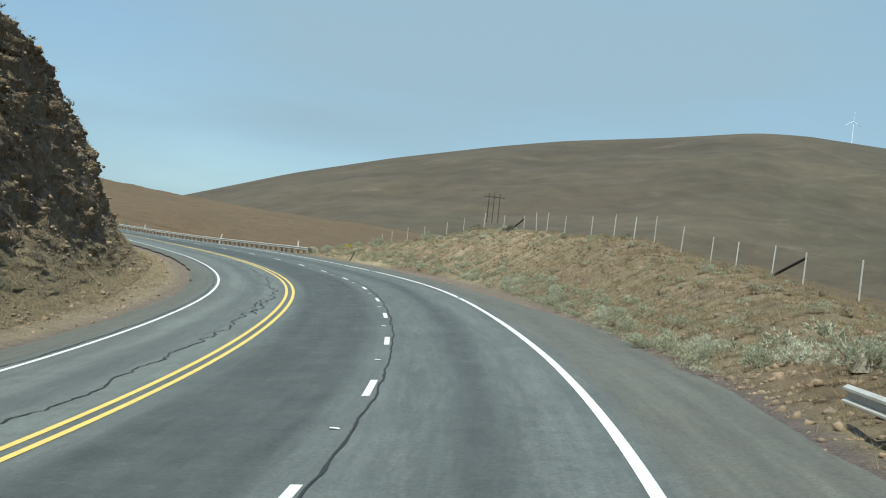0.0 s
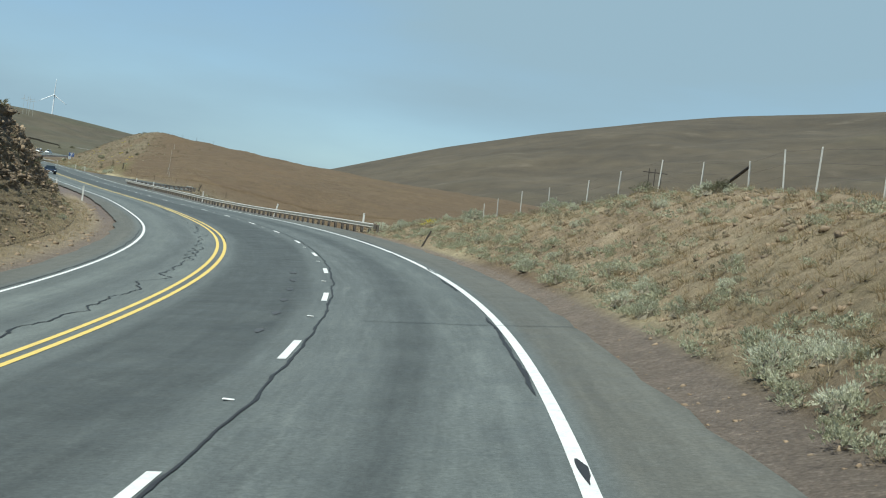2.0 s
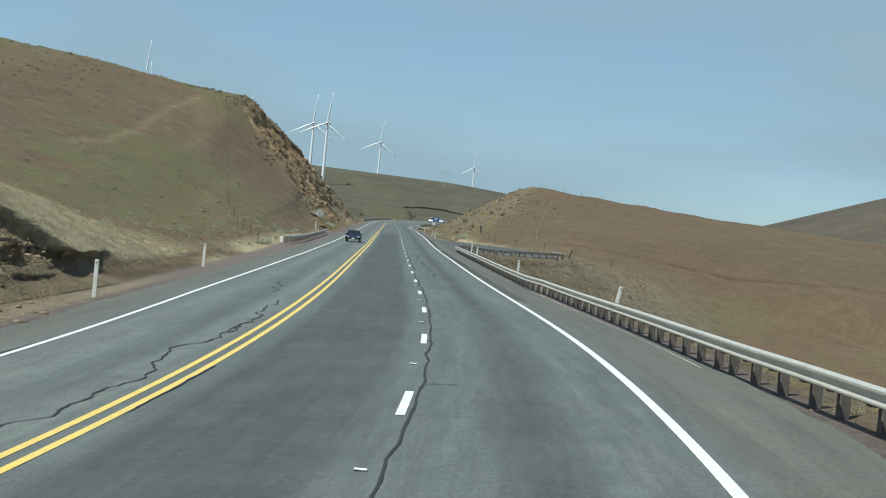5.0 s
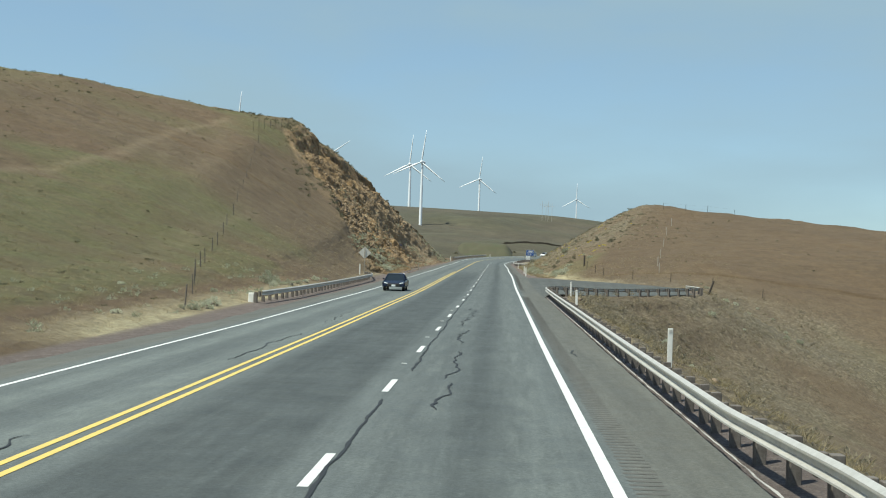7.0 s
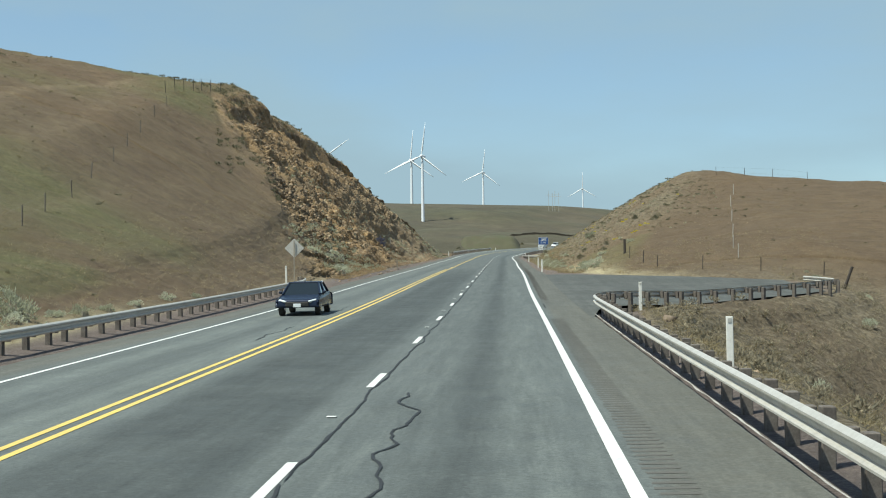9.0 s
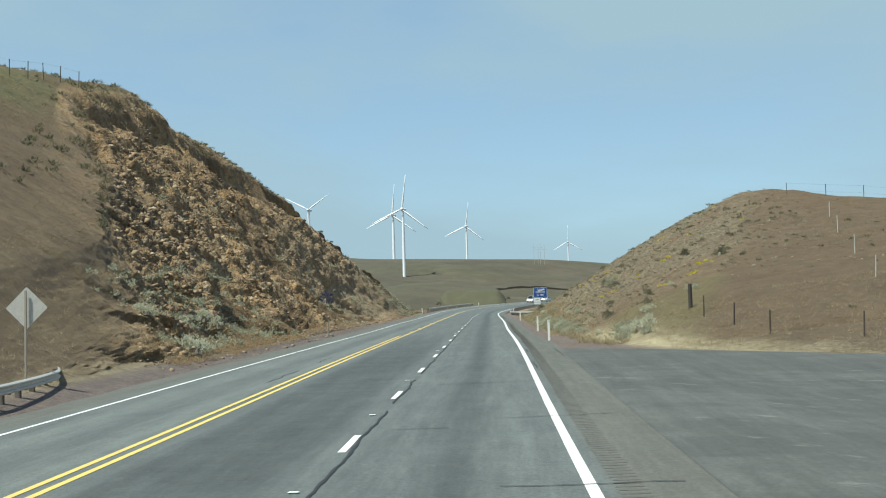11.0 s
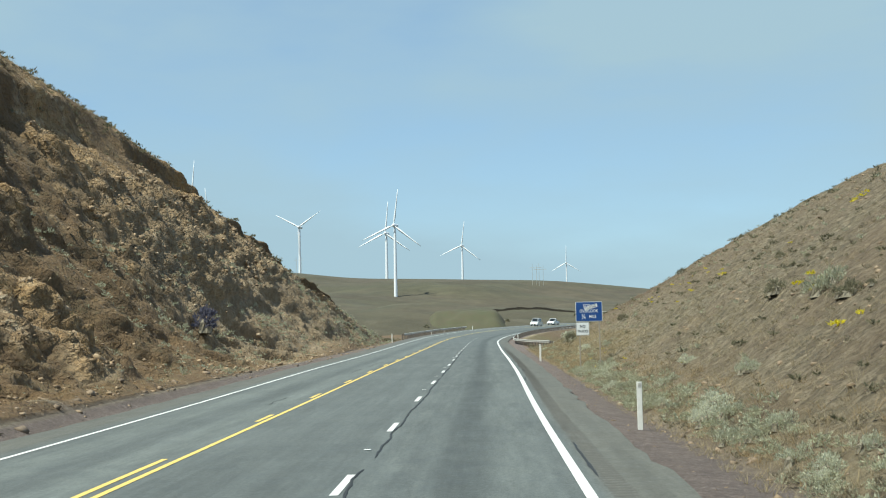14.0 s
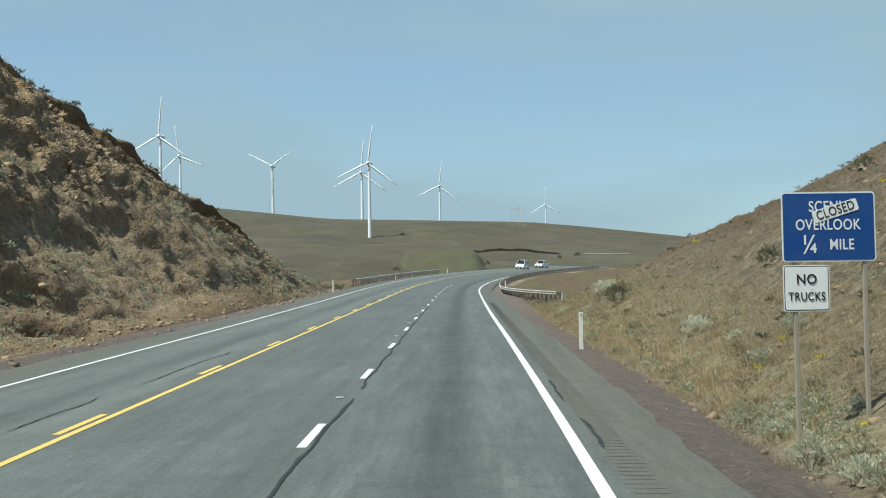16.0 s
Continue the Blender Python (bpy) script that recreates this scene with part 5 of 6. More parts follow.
_n.colour(_n.mix(0.35, _n.ramp(_n.mix(0.5, _n.island(), _n.random()), [(0.1, (0.14, 0.1, 0.068)), (0.45, (0.28, 0.198, 0.12)), (0.75, (0.41, 0.296, 0.18)), (0.95, (0.54, 0.46, 0.355))]), _n.ramp(_g, [(0.3, (0.12, 0.092, 0.07)), (0.7, (0.42, 0.33, 0.23))])))
_n.bump(_g, 0.5, 0.03)
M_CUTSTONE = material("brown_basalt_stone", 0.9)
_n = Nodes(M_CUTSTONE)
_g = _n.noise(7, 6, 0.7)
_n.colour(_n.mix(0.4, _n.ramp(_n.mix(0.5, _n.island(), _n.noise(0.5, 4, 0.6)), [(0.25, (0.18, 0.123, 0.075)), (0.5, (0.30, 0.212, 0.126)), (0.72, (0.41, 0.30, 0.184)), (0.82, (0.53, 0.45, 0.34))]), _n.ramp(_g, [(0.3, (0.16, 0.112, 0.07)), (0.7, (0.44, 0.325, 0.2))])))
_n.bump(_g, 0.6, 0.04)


def bush_meshes(seed, sprigs, leaves, w, h, leaf, cores=0):
    """Foliage and stems of a low shrub: lobed cushions of small leaves on sprigs that fan out from one root."""
    r = np.random.default_rng(seed)
    v, f, sv, sf = [], [], [], []
    lobes = [(r.uniform(0, 6.28), r.uniform(0.2, 0.55) * w, r.uniform(0.45, 0.75) * w, h * r.uniform(0.6, 1.0)) for _ in range(5)]
    # a solid dome inside each lobe; its darker stem colour imitates inner shade
    for b, far, rad, top in lobes[:cores]:
        q, cols = len(sv), 6
        for j in range(2):
            for i in range(cols):
                a = 2 * math.pi * (i + 0.5 * j) / cols
                k = r.uniform(0.4, 0.62) * (1 - 0.4 * j)
                sv.append(np.array([math.cos(b) * far * 0.9 + math.cos(a) * rad * k, math.sin(b) * far * 0.9 + math.sin(a) * rad * k, top * 0.45 * j]))
        sv.append(np.array([math.cos(b) * far * 0.9, math.sin(b) * far * 0.9, top * 0.6]))
        for i in range(cols):
            a, c = q + i, q + (i + 1) % cols
            sf += [(a, c, c + cols, a + cols), (a + cols, c + cols, q + 2 * cols)]
    for i in range(sprigs):
        b, far, rad, top = lobes[int(r.integers(len(lobes)))]
        a, e = r.uniform(0, 2 * math.pi), math.asin(r.uniform(0.0, 1.0))
        out = np.array([math.cos(e) * math.cos(a), math.cos(e) * math.sin(a), math.sin(e)])
        hub = np.array([math.cos(b) * far, math.sin(b) * far, top * 0.25])
        tip = hub + out * np.array([rad, rad, top * 0.75]) * r.uniform(0.8, 1.06)
        tip[2] = max(tip[2], 0.03)
        root = np.array([tip[0] * 0.12, tip[1] * 0.12, 0.0])
        side = np.array([-math.sin(a), math.cos(a), 0]) * 0.008
        if i % 3 == 0:
            q = len(sv)
            sv += [root - side, root + side, tip + side * 0.4, tip - side * 0.4]
            sf.append((q, q + 1, q + 2, q + 3))
        for k in range(leaves):
            c = tip - out * (r.random() ** 1.5) * 0.3 * rad + r.normal(0, 0.05, 3) * w
            c[2] = max(c[2], 0.01)
            d = out + np.array([0, 0, 0.7]) + r.normal(0, 0.45, 3)
            d /= np.linalg.norm(d)
            u = np.cross(d, out + r.normal(0, 0.35, 3))
            u /= np.linalg.norm(u) + 1e-6
            s = leaf * r.uniform(0.6, 1.35)
            q = len(v)
            v += [c - u * s * 0.3, c + u * s * 0.3, c + d * s * 1.4]
            f.append((q, q + 1, q + 2))
    return v, f, sv, sf


def bush_proto(name, seed, sprigs, leaves, w, h, leaf, mat, label, group):
    v, f, sv, sf = bush_meshes(seed, sprigs, leaves, w, h, leaf, 5)
    ob = thing(name, Matrix(), label, "shrub", group)
    link_mesh("foliage", v, f, mat, ob)
    link_mesh("stem", sv, sf, M_STEM, ob)
    return ob


SAGE = [bush_proto("sagebrush", 10 + k, 150, 11, 0.5, 0.6, 0.037, M_SAGE, "pale grey-green sagebrush clump on the dry bank", "sagebrush") for k in range(4)]
DARK = [bush_proto("sagebrush", 20 + k, 140, 11, 0.5, 0.58, 0.037, M_DARKSAGE, "dark olive sagebrush clump on the dry slope", "sagebrush") for k in range(3)]
USED = set()


def put_bush(protos, p, size):
    ob = protos[int(rng.integers(len(protos)))]
    m = Matrix.Translation(p) @ pose(0, 0, -0.03 - 0.14 * max(size - 0.5, 0), rng.uniform(-6, 6), rng.uniform(-6, 6), rng.uniform(0, 360))
    k = size * rng.uniform(0.85, 1.15)
    sc = (k, k, k * rng.uniform(0.8, 1.15))
    if ob.name not in USED:
        USED.add(ob.name)
        ob.matrix_basis = m
        ob.scale = sc
        return ob
    c = copy_thing(ob, m)
    c.scale = sc
    return c


def bushes(protos, n, s0, s1, o0, o1, lo, hi, bias=1.0):
    for _ in range(n):
        s = rng.uniform(s0, s1)
        o = o0 + (o1 - o0) * rng.random() ** bias
        put_bush(protos, ground_z(s, o), lo + (hi - lo) * rng.random() ** 1.8)


# the bank in the first bend, and clumps by the verge further on
bushes(SAGE, 56, -64, 48, 7.2, 8.7, 0.4, 1.0, 1.4)
bushes(SAGE, 8, -60, -15, 8.6, 12.4, 0.3, 0.7)
bushes(SAGE, 26, -15, 46, 8.6, 12.4, 0.35, 0.75)
bushes(DARK, 8, -30, 46, 11.0, 13.5, 0.4, 0.8)
bushes(SAGE, 8, -84, -66, 9.2, 13, 0.8, 1.5)
put_bush(SAGE, ground_z(-66.5, 8.3), 1.25)
put_bush(SAGE, ground_z(-67.2, 9.0), 1.5)
put_bush(SAGE, ground_z(-71.0, 10.4), 1.5)
put_bush(SAGE, ground_z(-70, 12.0), 1.5)
put_bush(SAGE, ground_z(-72.5, 11.8), 1.4)
for a, c, k in ((-22, 7.6, 1.1), (-23.5, 8.0, 0.9), (-30, 8.4, 0.9), (-26, 7.4, 0.8), (-34, 8.0, 0.9), (-36, 7.7, 0.9), (-49, 7.9, 0.9), (-12, 7.4, 0.9), (-9, 7.3, 0.9), (0, 7.3, 1.0), (6, 7.2, 0.9)):
    put_bush(SAGE, ground_z(a, c), k)
put_bush(SAGE, ground_z(46, 8.3), 1.2)
put_bush(SAGE, ground_z(48.0, 8.9), 1.4)
put_bush(SAGE, ground_z(51.5, 8.0), 1.35)
for a, c, k in ((271, 9.6, 1.3), (273, 10.2, 1.1), (269, 10.8, 1.0), (309, 8.2, 1.3), (311, 8.8, 1.1), (317, 8.0, 0.9), (339, 8.1, 1.0), (342, 8.3, 1.3), (344, 8.6, 1.2), (336, 8.2, 0.9), (328, 8.0, 0.8), (332, 7.9, 0.8), (346, 7.8, 0.9), (348, 7.6, 0.8), (351, 7.7, 0.9), (354, 7.8, 0.8), (320, 7.8, 0.7), (304, 7.9, 0.8), (299, 8.1, 0.9)):
    put_bush(SAGE, ground_z(a, c), k)
put_bush(SAGE, ground_z(35.5, 10.3), 1.9)
put_bush(SAGE, ground_z(24, 12.0), 1.7)
put_bush(DARK, ground_z(14, 13.2), 1.4)
put_bush(SAGE, ground_z(4, 13.0), 1.6)
put_bush(DARK, ground_z(2.5, 12.6), 1.2)
# embankment, pull-out and the cut beyond
bushes(SAGE, 6, 64, 200, 9, 16, 0.4, 0.8)
for _ in range(16):
    k = rng.uniform(200, 256)
    put_bush(SAGE, ground_z(k, 10.2 + min(max(k - 204, 0) * 0.66, 15) + rng.uniform(0, 9)), rng.uniform(0.5, 1.1))
bushes(SAGE, 8, 268, 300, 8.4, 10.5, 0.4, 0.8)
bushes(SAGE, 24, 296, 425, 7.9, 10.2, 0.4, 0.95, 1.3)
bushes(SAGE, 10, 275, 425, 10, 24, 0.35, 0.75)
bushes(DARK, 22, 275, 425, 9.5, 25, 0.35, 0.85)
for a, c, k in ((317.4, 13.4, 1.5), (281.2, 15.0, 1.1), (279.9, 12.1, 1.1), (274.1, 10.1, 1.6), (272.0, 10.8, 1.7), (287.5, 8.6, 1.0), (277.2, 9.9, 1.1), (303.0, 8.8, 0.7), (303.1, 8.2, 0.7), (296.8, 8.9, 0.7), (330.5, 7.8, 1.0)):
    put_bush(SAGE, ground_z(a, c), k)
for a, c, k in ((325.5, 13.6, 1.2), (287.3, 10.5, 1.2), (293.4, 18.8, 1.2), (299.9, 17.4, 1.1), (314.1, 13.3, 1.3), (295.2, 11.2, 1.0), (288.7, 13.3, 1.0)):
    put_bush(DARK, ground_z(a, c), k)
put_bush(DARK, ground_z(372, 12.5), 1.3)
put_bush(DARK, ground_z(393, 10.2), 2.0)
put_bush(DARK, ground_z(398, 9.9), 1.7)
put_bush(SAGE, ground_z(404, 10.6), 2.2)
put_bush(SAGE, ground_z(368, 9.4), 1.4)
# left side
bushes(DARK, 10, 30, 76, -13.9, -12.5, 0.35, 0.8)
bushes(SAGE, 7, 40, 78, -13.6, -12.6, 0.3, 0.6)
bushes(SAGE, 10, 100, 180, -19, -12.8, 0.4, 1.0)
for a, c, k in ((192, -14.8, 1.7), (194.5, -14.3, 1.1), (197, -14.0, 0.9), (190, -14.2, 0.8), (200, -13.9, 0.9), (204, -13.8, 0.8), (209, -13.6, 0.9), (214, -13.5, 0.8), (176, -13.4, 0.7), (163, -12.8, 1.0), (160, -12.9, 1.1), (158, -13.0, 0.9)):
    put_bush(SAGE, ground_z(a, c), k)
bushes(SAGE, 20, 262, 288, -15, -12.0, 0.8, 1.7)
bushes(DARK, 12, 258, 290, -15, -11.9, 0.6, 1.3)
bushes(DARK, 8, 300, 470, -19, -12.2, 0.4, 1.0)
bushes(DARK, 8, 300, 450, -33, -20, 0.35, 0.8)
LUPIN = bush_proto("flowering_shrub", 41, 90, 9, 0.6, 0.9, 0.08, M_LUPIN, "violet-grey flowering shrub on the rocky cut", "flowering shrubs")
LUPIN.matrix_basis = Matrix.Translation(ground_z(378, -18.7)) @ Matrix.Diagonal((2.4, 2.4, 2.4, 1))


def face_spots(n, s0, s1, lo, hi, out0=0.0, out1=2.2, power=2.5, soil=0.05):
    ok = np.argwhere((G_FACE > 0.35) & (G_S > s0) & (G_S < s1) & (G_SEG < -1 - out0) & (G_SEG > -1 - out1))
    res = []
    hard = G_HARD[ok[:, 0], ok[:, 1]]
    w = soil + hard ** 2 if soil < 1 else 1.05 - hard
    patch = np.array([noise.fractal(Vector((G_X[i, k], G_Y[i, k], G_Z[i, k])) * 0.3, 1.0, 2.1, 3) for i, k in ok])
    w = w * (0.12 + smoothstep(-0.15, 0.35, patch))
    for i, k in ok[rng.choice(len(ok), size=n, p=w / w.sum())]:
        q = lo + (hi - lo) * rng.random() ** power
        p = np.array([G_X[i, k], G_Y[i, k], G_Z[i, k]]) + rng.normal(0, 0.1, 3) + 0.3 * q * np.array([-math.cos(ROAD_H[int(G_S[i, k] - S0)]), -math.sin(ROAD_H[int(G_S[i, k] - S0)]), -0.7])
        res.append((p, rng.uniform(0, 6.28), (q * rng.uniform(0.7, 1.5), q * rng.uniform(0.7, 1.3), q * rng.uniform(0.5, 1.0)), rng.normal(0, 0.3, 2)))
    return res


def crest_spots(n, s0, s1, lo, hi):
    """Along the brow of the cuts."""
    ok = np.argwhere((G_SEG < -2.95) & (G_SEG > -3.45) & (G_S > s0) & (G_S < s1))
    res = []
    for i, k in ok[rng.integers(len(ok), size=n)]:
        q = rng.uniform(lo, hi)
        res.append(((G_X[i, k], G_Y[i, k], G_Z[i, k] - 0.03), rng.uniform(0, 6.28), (q, q, q), (0, 0)))
    return res


def joined(name, protos, places, mat, label, category):
    """Many small pieces, too many to count, in one mesh."""
    vs, fs, base = [], [], 0
    for p, yaw, sc, lean in places:
        v, f = protos[int(rng.integers(len(protos)))]
        c, s = math.cos(yaw), math.sin(yaw)
        w = v * np.array(sc)
        w = np.stack([w[:, 0] * c - w[:, 1] * s + w[:, 2] * lean[0], w[:, 0] * s + w[:, 1] * c + w[:, 2] * lean[1], w[:, 2]], 1) + np.array(p)
        vs.append(w)
        fs.append(f + base)
        base += len(v)
    vs, fs = np.concatenate(vs), np.concatenate(fs)
    me = bpy.data.meshes.new(name)
    me.vertices.add(len(vs))
    me.vertices.foreach_set("co", vs.ravel().astype(np.float32))
    k = fs.shape[1]
    me.loops.add(fs.size)
    me.loops.foreach_set("vertex_index", fs.ravel().astype(np.int32))
    me.polygons.add(len(fs))
    me.polygons.foreach_set("loop_start", np.arange(0, fs.size, k, dtype=np.int32))
    me.materials.append(mat)
    me.update(calc_edges=True)
    ob = new(name, me)
    return tagged(ob, label, category, kind="stuff")


def tuft(seed, blades=10, h=0.28, spread=0.15, width=0.0052):
    r = np.random.default_rng(seed)
    v, f = [], []
    for i in range(blades):
        a = r.uniform(0, 6.28)
        b = np.array([math.cos(a), math.sin(a), 0]) * spread * r.random()
        t = b + np.array([math.cos(a) * spread * 1.6, math.sin(a) * spread * 1.6, h * r.uniform(0.5, 1.1)])
        s = np.array([-math.sin(a), math.cos(a), 0]) * width
        v += [b - s, b + s, t]
        f.append((3 * i, 3 * i + 1, 3 * i + 2))
    return np.array(v), np.array(f)


TUFTS = [tuft(k) for k in range(8)]


def spots(n, s0, s1, o0, o1, bias=1.0):
    for _ in range(n):
        s = rng.uniform(s0, s1)
        yield ground_z(s, o0 + (o1 - o0) * rng.random() ** bias)


def tufts(n, s0, s1, o0, o1, lo, hi, bias=1.0):
    out = []
    for p in spots(n, s0, s1, o0, o1, bias):
        k = rng.uniform(lo, hi)
        out.append((p, rng.uniform(0, 6.28), (k * 1.2, k * 1.2, k), rng.normal(0, 0.15, 2)))
    return out


def lot_edge(n, lo, hi):
    """Tufts outside the pull-out's rail."""
    out = []
    for _ in range(n):
        s = rng.uniform(196, 254)
        o = 9.0 + min(max(s - 204, 0) * 0.66, 15) + rng.random() ** 1.5 * 16
        k = rng.uniform(lo, hi)
        out.append((ground_z(s, o), rng.uniform(0, 6.28), (k * 1.2, k * 1.2, k), rng.normal(0, 0.15, 2)))
    return out


GRASS = ([q for a, c in ((272.5, 7.6), (271.4, 8.1), (269.4, 8.3), (269.3, 8.8), (267.3, 8.8), (268.1, 9.4), (275, 8.0), (279, 8.2), (282, 7.8), (286, 8.1), (291, 7.9)) for q in tufts(16, a - 0.5, a + 0.5, c - 0.3, c + 0.3, 0.9, 1.7)] + tufts(5200, -85, 60, 7.4, 13.5, 0.35, 1.0) + tufts(1200, -85, 50, 7.1, 8.2, 0.3, 0.8) + tufts(1500, 290, 430, 6.9, 8.2, 0.3, 0.9) + tufts(2600, 272, 430, 7.8, 13, 0.4, 1.2, 1.6)
         + tufts(5000, 350, 425, 7.4, 11.5, 0.5, 1.2) + lot_edge(2200, 0.4, 1.1) + tufts(3600, -70, 80, -15.5, -11.4, 0.4, 1.1) + tufts(6500, 80, 126, -26, -12.6, 0.4, 0.9)
         + tufts(2600, 128, 260, -22, -12.4, 0.4, 1.0) + tufts(2600, 255, 480, -20, -11.6, 0.3, 0.9, 1.5) + [(p, y, (1.0 + k[0], 1.0 + k[0], 0.8 + k[0]), (0, 0)) for p, y, k, _ in face_spots(1500, 285, 470, 0.1, 0.6, 0.05, 1.9, 2.5, 1) + face_spots(900, -95, 60, 0.1, 0.5, 0.0, 1.2, 2.5, 1)] + tufts(2200, 290, 405, 12, 30, 0.3, 0.8) + tufts(900, -60, 70, -22, -15.5, 0.5, 1.2)
         + tufts(2200, 290, 450, -40, -28, 0.4, 1.0) + tufts(2600, 50, 205, 7.6, 20, 0.4, 1.0) + tufts(1200, 255, 275, 11, 32, 0.5, 1.2))
joined("dry_grass", TUFTS, GRASS + tufts(420, -4, 54, 6.9, 9.2, 0.4, 0.9, 1.6) + tufts(420, 18, 84, -14.2, -12.5, 0.4, 0.9) + crest_spots(1600, 285, 455, 0.7, 1.5) + crest_spots(500, -80, 70, 0.7, 1.5), M_STRAW, "straw-coloured tufts of dry grass along the verges", "grass")


def small_shrub(seed):
    v, f, _, _ = bush_meshes(seed, 18, 3, 0.5, 0.45, 0.16)
    return np.array(v), np.array(f)


SHRUBS = [small_shrub(60 + k) for k in range(5)]
DOTS = (tufts(70, 300, 400, 21, 27, 0.3, 0.7) + tufts(420, 130, 320, -75, -15, 0.12, 0.32) + tufts(260, 200, 345, -112, -52, 0.3, 0.8) + tufts(200, 120, 345, -120, -18, 0.2, 0.55) + tufts(420, 285, 410, 9, 30, 0.18, 0.5) + tufts(90, 255, 330, 20, 120, 0.2, 0.5) + tufts(120, 60, 200, 12, 60, 0.3, 0.7)
        + tufts(260, 310, 450, -46, -29, 0.4, 1.0) + tufts(60, -60, 75, -24, -16.5, 0.4, 0.9) + tufts(260, 420, 520, -30, -12, 0.4, 1.0) + tufts(160, 425, 480, 8, 24, 0.4, 1.0))
joined("low_brush", SHRUBS, DOTS + crest_spots(260, 270, 455, 0.4, 1.0) + crest_spots(70, -80, 70, 0.4, 1.0) + [(p, y, (k[0] + 0.25, k[0] + 0.25, k[0] + 0.2), (0, 0)) for p, y, k, _ in face_spots(140, -80, 104, 0.1, 0.4, 0.1, 2.0)], M_DARKSAGE, "scattered low dark brush over the hillsides", "brush")
FLOWERS = (tufts(6, 285, 330, 14, 24, 0.25, 0.4) + tufts(8, 330, 400, 14, 26, 0.25, 0.45) + tufts(5, 338, 365, 8.4, 11, 0.2, 0.3) + tufts(12, 352, 372, 13.5, 17, 0.15, 0.35)
           + [q for a, c, m in ((339.9, 20.7, 2), (304.3, 16.6, 5), (291.8, 17.4, 5), (288, 16.1, 4), (289.5, 14.4, 2), (305, 12.2, 2), (320, 14, 3), (338.9, 20.5, 3), (323.4, 14.1, 3), (310.5, 12.1, 3), (326.2, 10.4, 2)) for q in tufts(m, a - 0.8, a + 0.8, c - 0.4, c + 0.4, 0.25, 0.45)] + tufts(3, 40.7, 42.0, 8.5, 9.2, 0.5, 0.7) + tufts(12, 330, 345, -140, -70, 0.5, 1.2))
joined("yellow_flowers", SHRUBS, FLOWERS, M_FLOWER, "yellow flowering clumps on the slope", "flowers")


FACE_SEEDS = face_spots(160, 285, 470, 0.1, 0.6, 0.1, 2.0) + face_spots(420, 285, 470, 0.1, 0.6, 0.05, 1.6, 2.5, 1) + face_spots(70, 286, 302, 0.3, 0.8, 0.0, 0.8, 1.5, 1) + face_spots(60, 338, 356, 0.3, 0.7, 0.0, 0.6, 1.5, 1)


def sage_clump(seed, sprigs=18, leaves=6, leaf=0.07):
    v, f, _, _ = bush_meshes(seed, sprigs, leaves, 0.45, 0.5, leaf)
    return np.array(v), np.array(f)


CLUMPS = [sage_clump(80 + k) for k in range(6)]
SCRUB = (tufts(70, -86, -64, 8.6, 13, 0.5, 1.1) + tufts(160, 290, 430, 7.5, 9.4, 0.35, 0.8, 1.3)
         + tufts(240, 286, 425, 9, 27, 0.25, 0.6) + tufts(90, 100, 200, -20, -12.6, 0.4, 0.9) + tufts(150, 262, 296, -17, -11.9, 0.6, 1.3) + [(p, y, (k[0] + 0.3, k[0] + 0.3, k[0] + 0.2), (0, 0)) for p, y, k, _ in FACE_SEEDS] + tufts(120, 430, 480, -18, -11.8, 0.5, 1.2) + tufts(150, 348, 402, -23, -15, 0.5, 1.1) + tufts(120, 296, 330, -24, -15, 0.4, 0.9) + tufts(220, 418, 460, -24, -12, 0.4, 1.0) + tufts(90, 376, 410, -19, -12.5, 0.4, 0.9))
BANK = tufts(150, 316, 354, 7.4, 8.7, 0.4, 0.85, 1.2) + tufts(60, 290, 316, 7.6, 8.8, 0.4, 0.8) + tufts(280, -66, 50, 6.9, 8.6, 0.45, 0.95, 1.2) + tufts(80, -66, -15, 8.2, 13.2, 0.3, 0.7) + tufts(150, -15, 50, 8.2, 13.4, 0.4, 0.85)
M_MIDSAGE = make_leaf("green_sage_leaf", [(0.15, (0.2, 0.2, 0.125)), (0.5, (0.355, 0.355, 0.235)), (0.85, (0.54, 0.535, 0.39))])
DEAD = (tufts(110, -62, -15, 7.2, 13.4, 0.3, 0.7) + tufts(190, -15, 52, 7.2, 13.4, 0.3, 0.75) + tufts(130, -62, 52, 7.0, 8.4, 0.3, 0.6) + tufts(820, 285, 425, 8, 27, 0.22, 0.55, 1.2) + tufts(220, 290, 425, 7.4, 9.2, 0.3, 0.7)
        + lot_edge(260, 0.4, 0.9) + tufts(260, 70, 205, 7.8, 24, 0.35, 0.9) + tufts(520, 125, 215, 8.2, 22, 0.5, 1.2) + tufts(160, 425, 470, 8, 20, 0.4, 1.0))
M_DEAD = make_leaf("dead_twig", [(0.1, (0.19, 0.16, 0.105)), (0.5, (0.34, 0.295, 0.205)), (0.9, (0.54, 0.48, 0.355))])
M_BROWNGRASS = make_leaf("brown_grass_blade", [(0.1, (0.23, 0.165, 0.09)), (0.5, (0.39, 0.29, 0.165)), (0.9, (0.56, 0.445, 0.275))])
joined("brown_grass", TUFTS, tufts(1400, 258, 300, -13.6, -11.2, 0.6, 1.3) + tufts(900, 352, 425, 7.3, 9.5, 0.5, 1.1) + tufts(500, 296, 345, 7.6, 10, 0.6, 1.2) + tufts(4600, -78, -2, 8.0, 14.0, 0.45, 0.9) + tufts(1800, -2, 50, 8.6, 13.6, 0.4, 0.8), M_BROWNGRASS, "reddish brown dry grass over the bank", "grass")
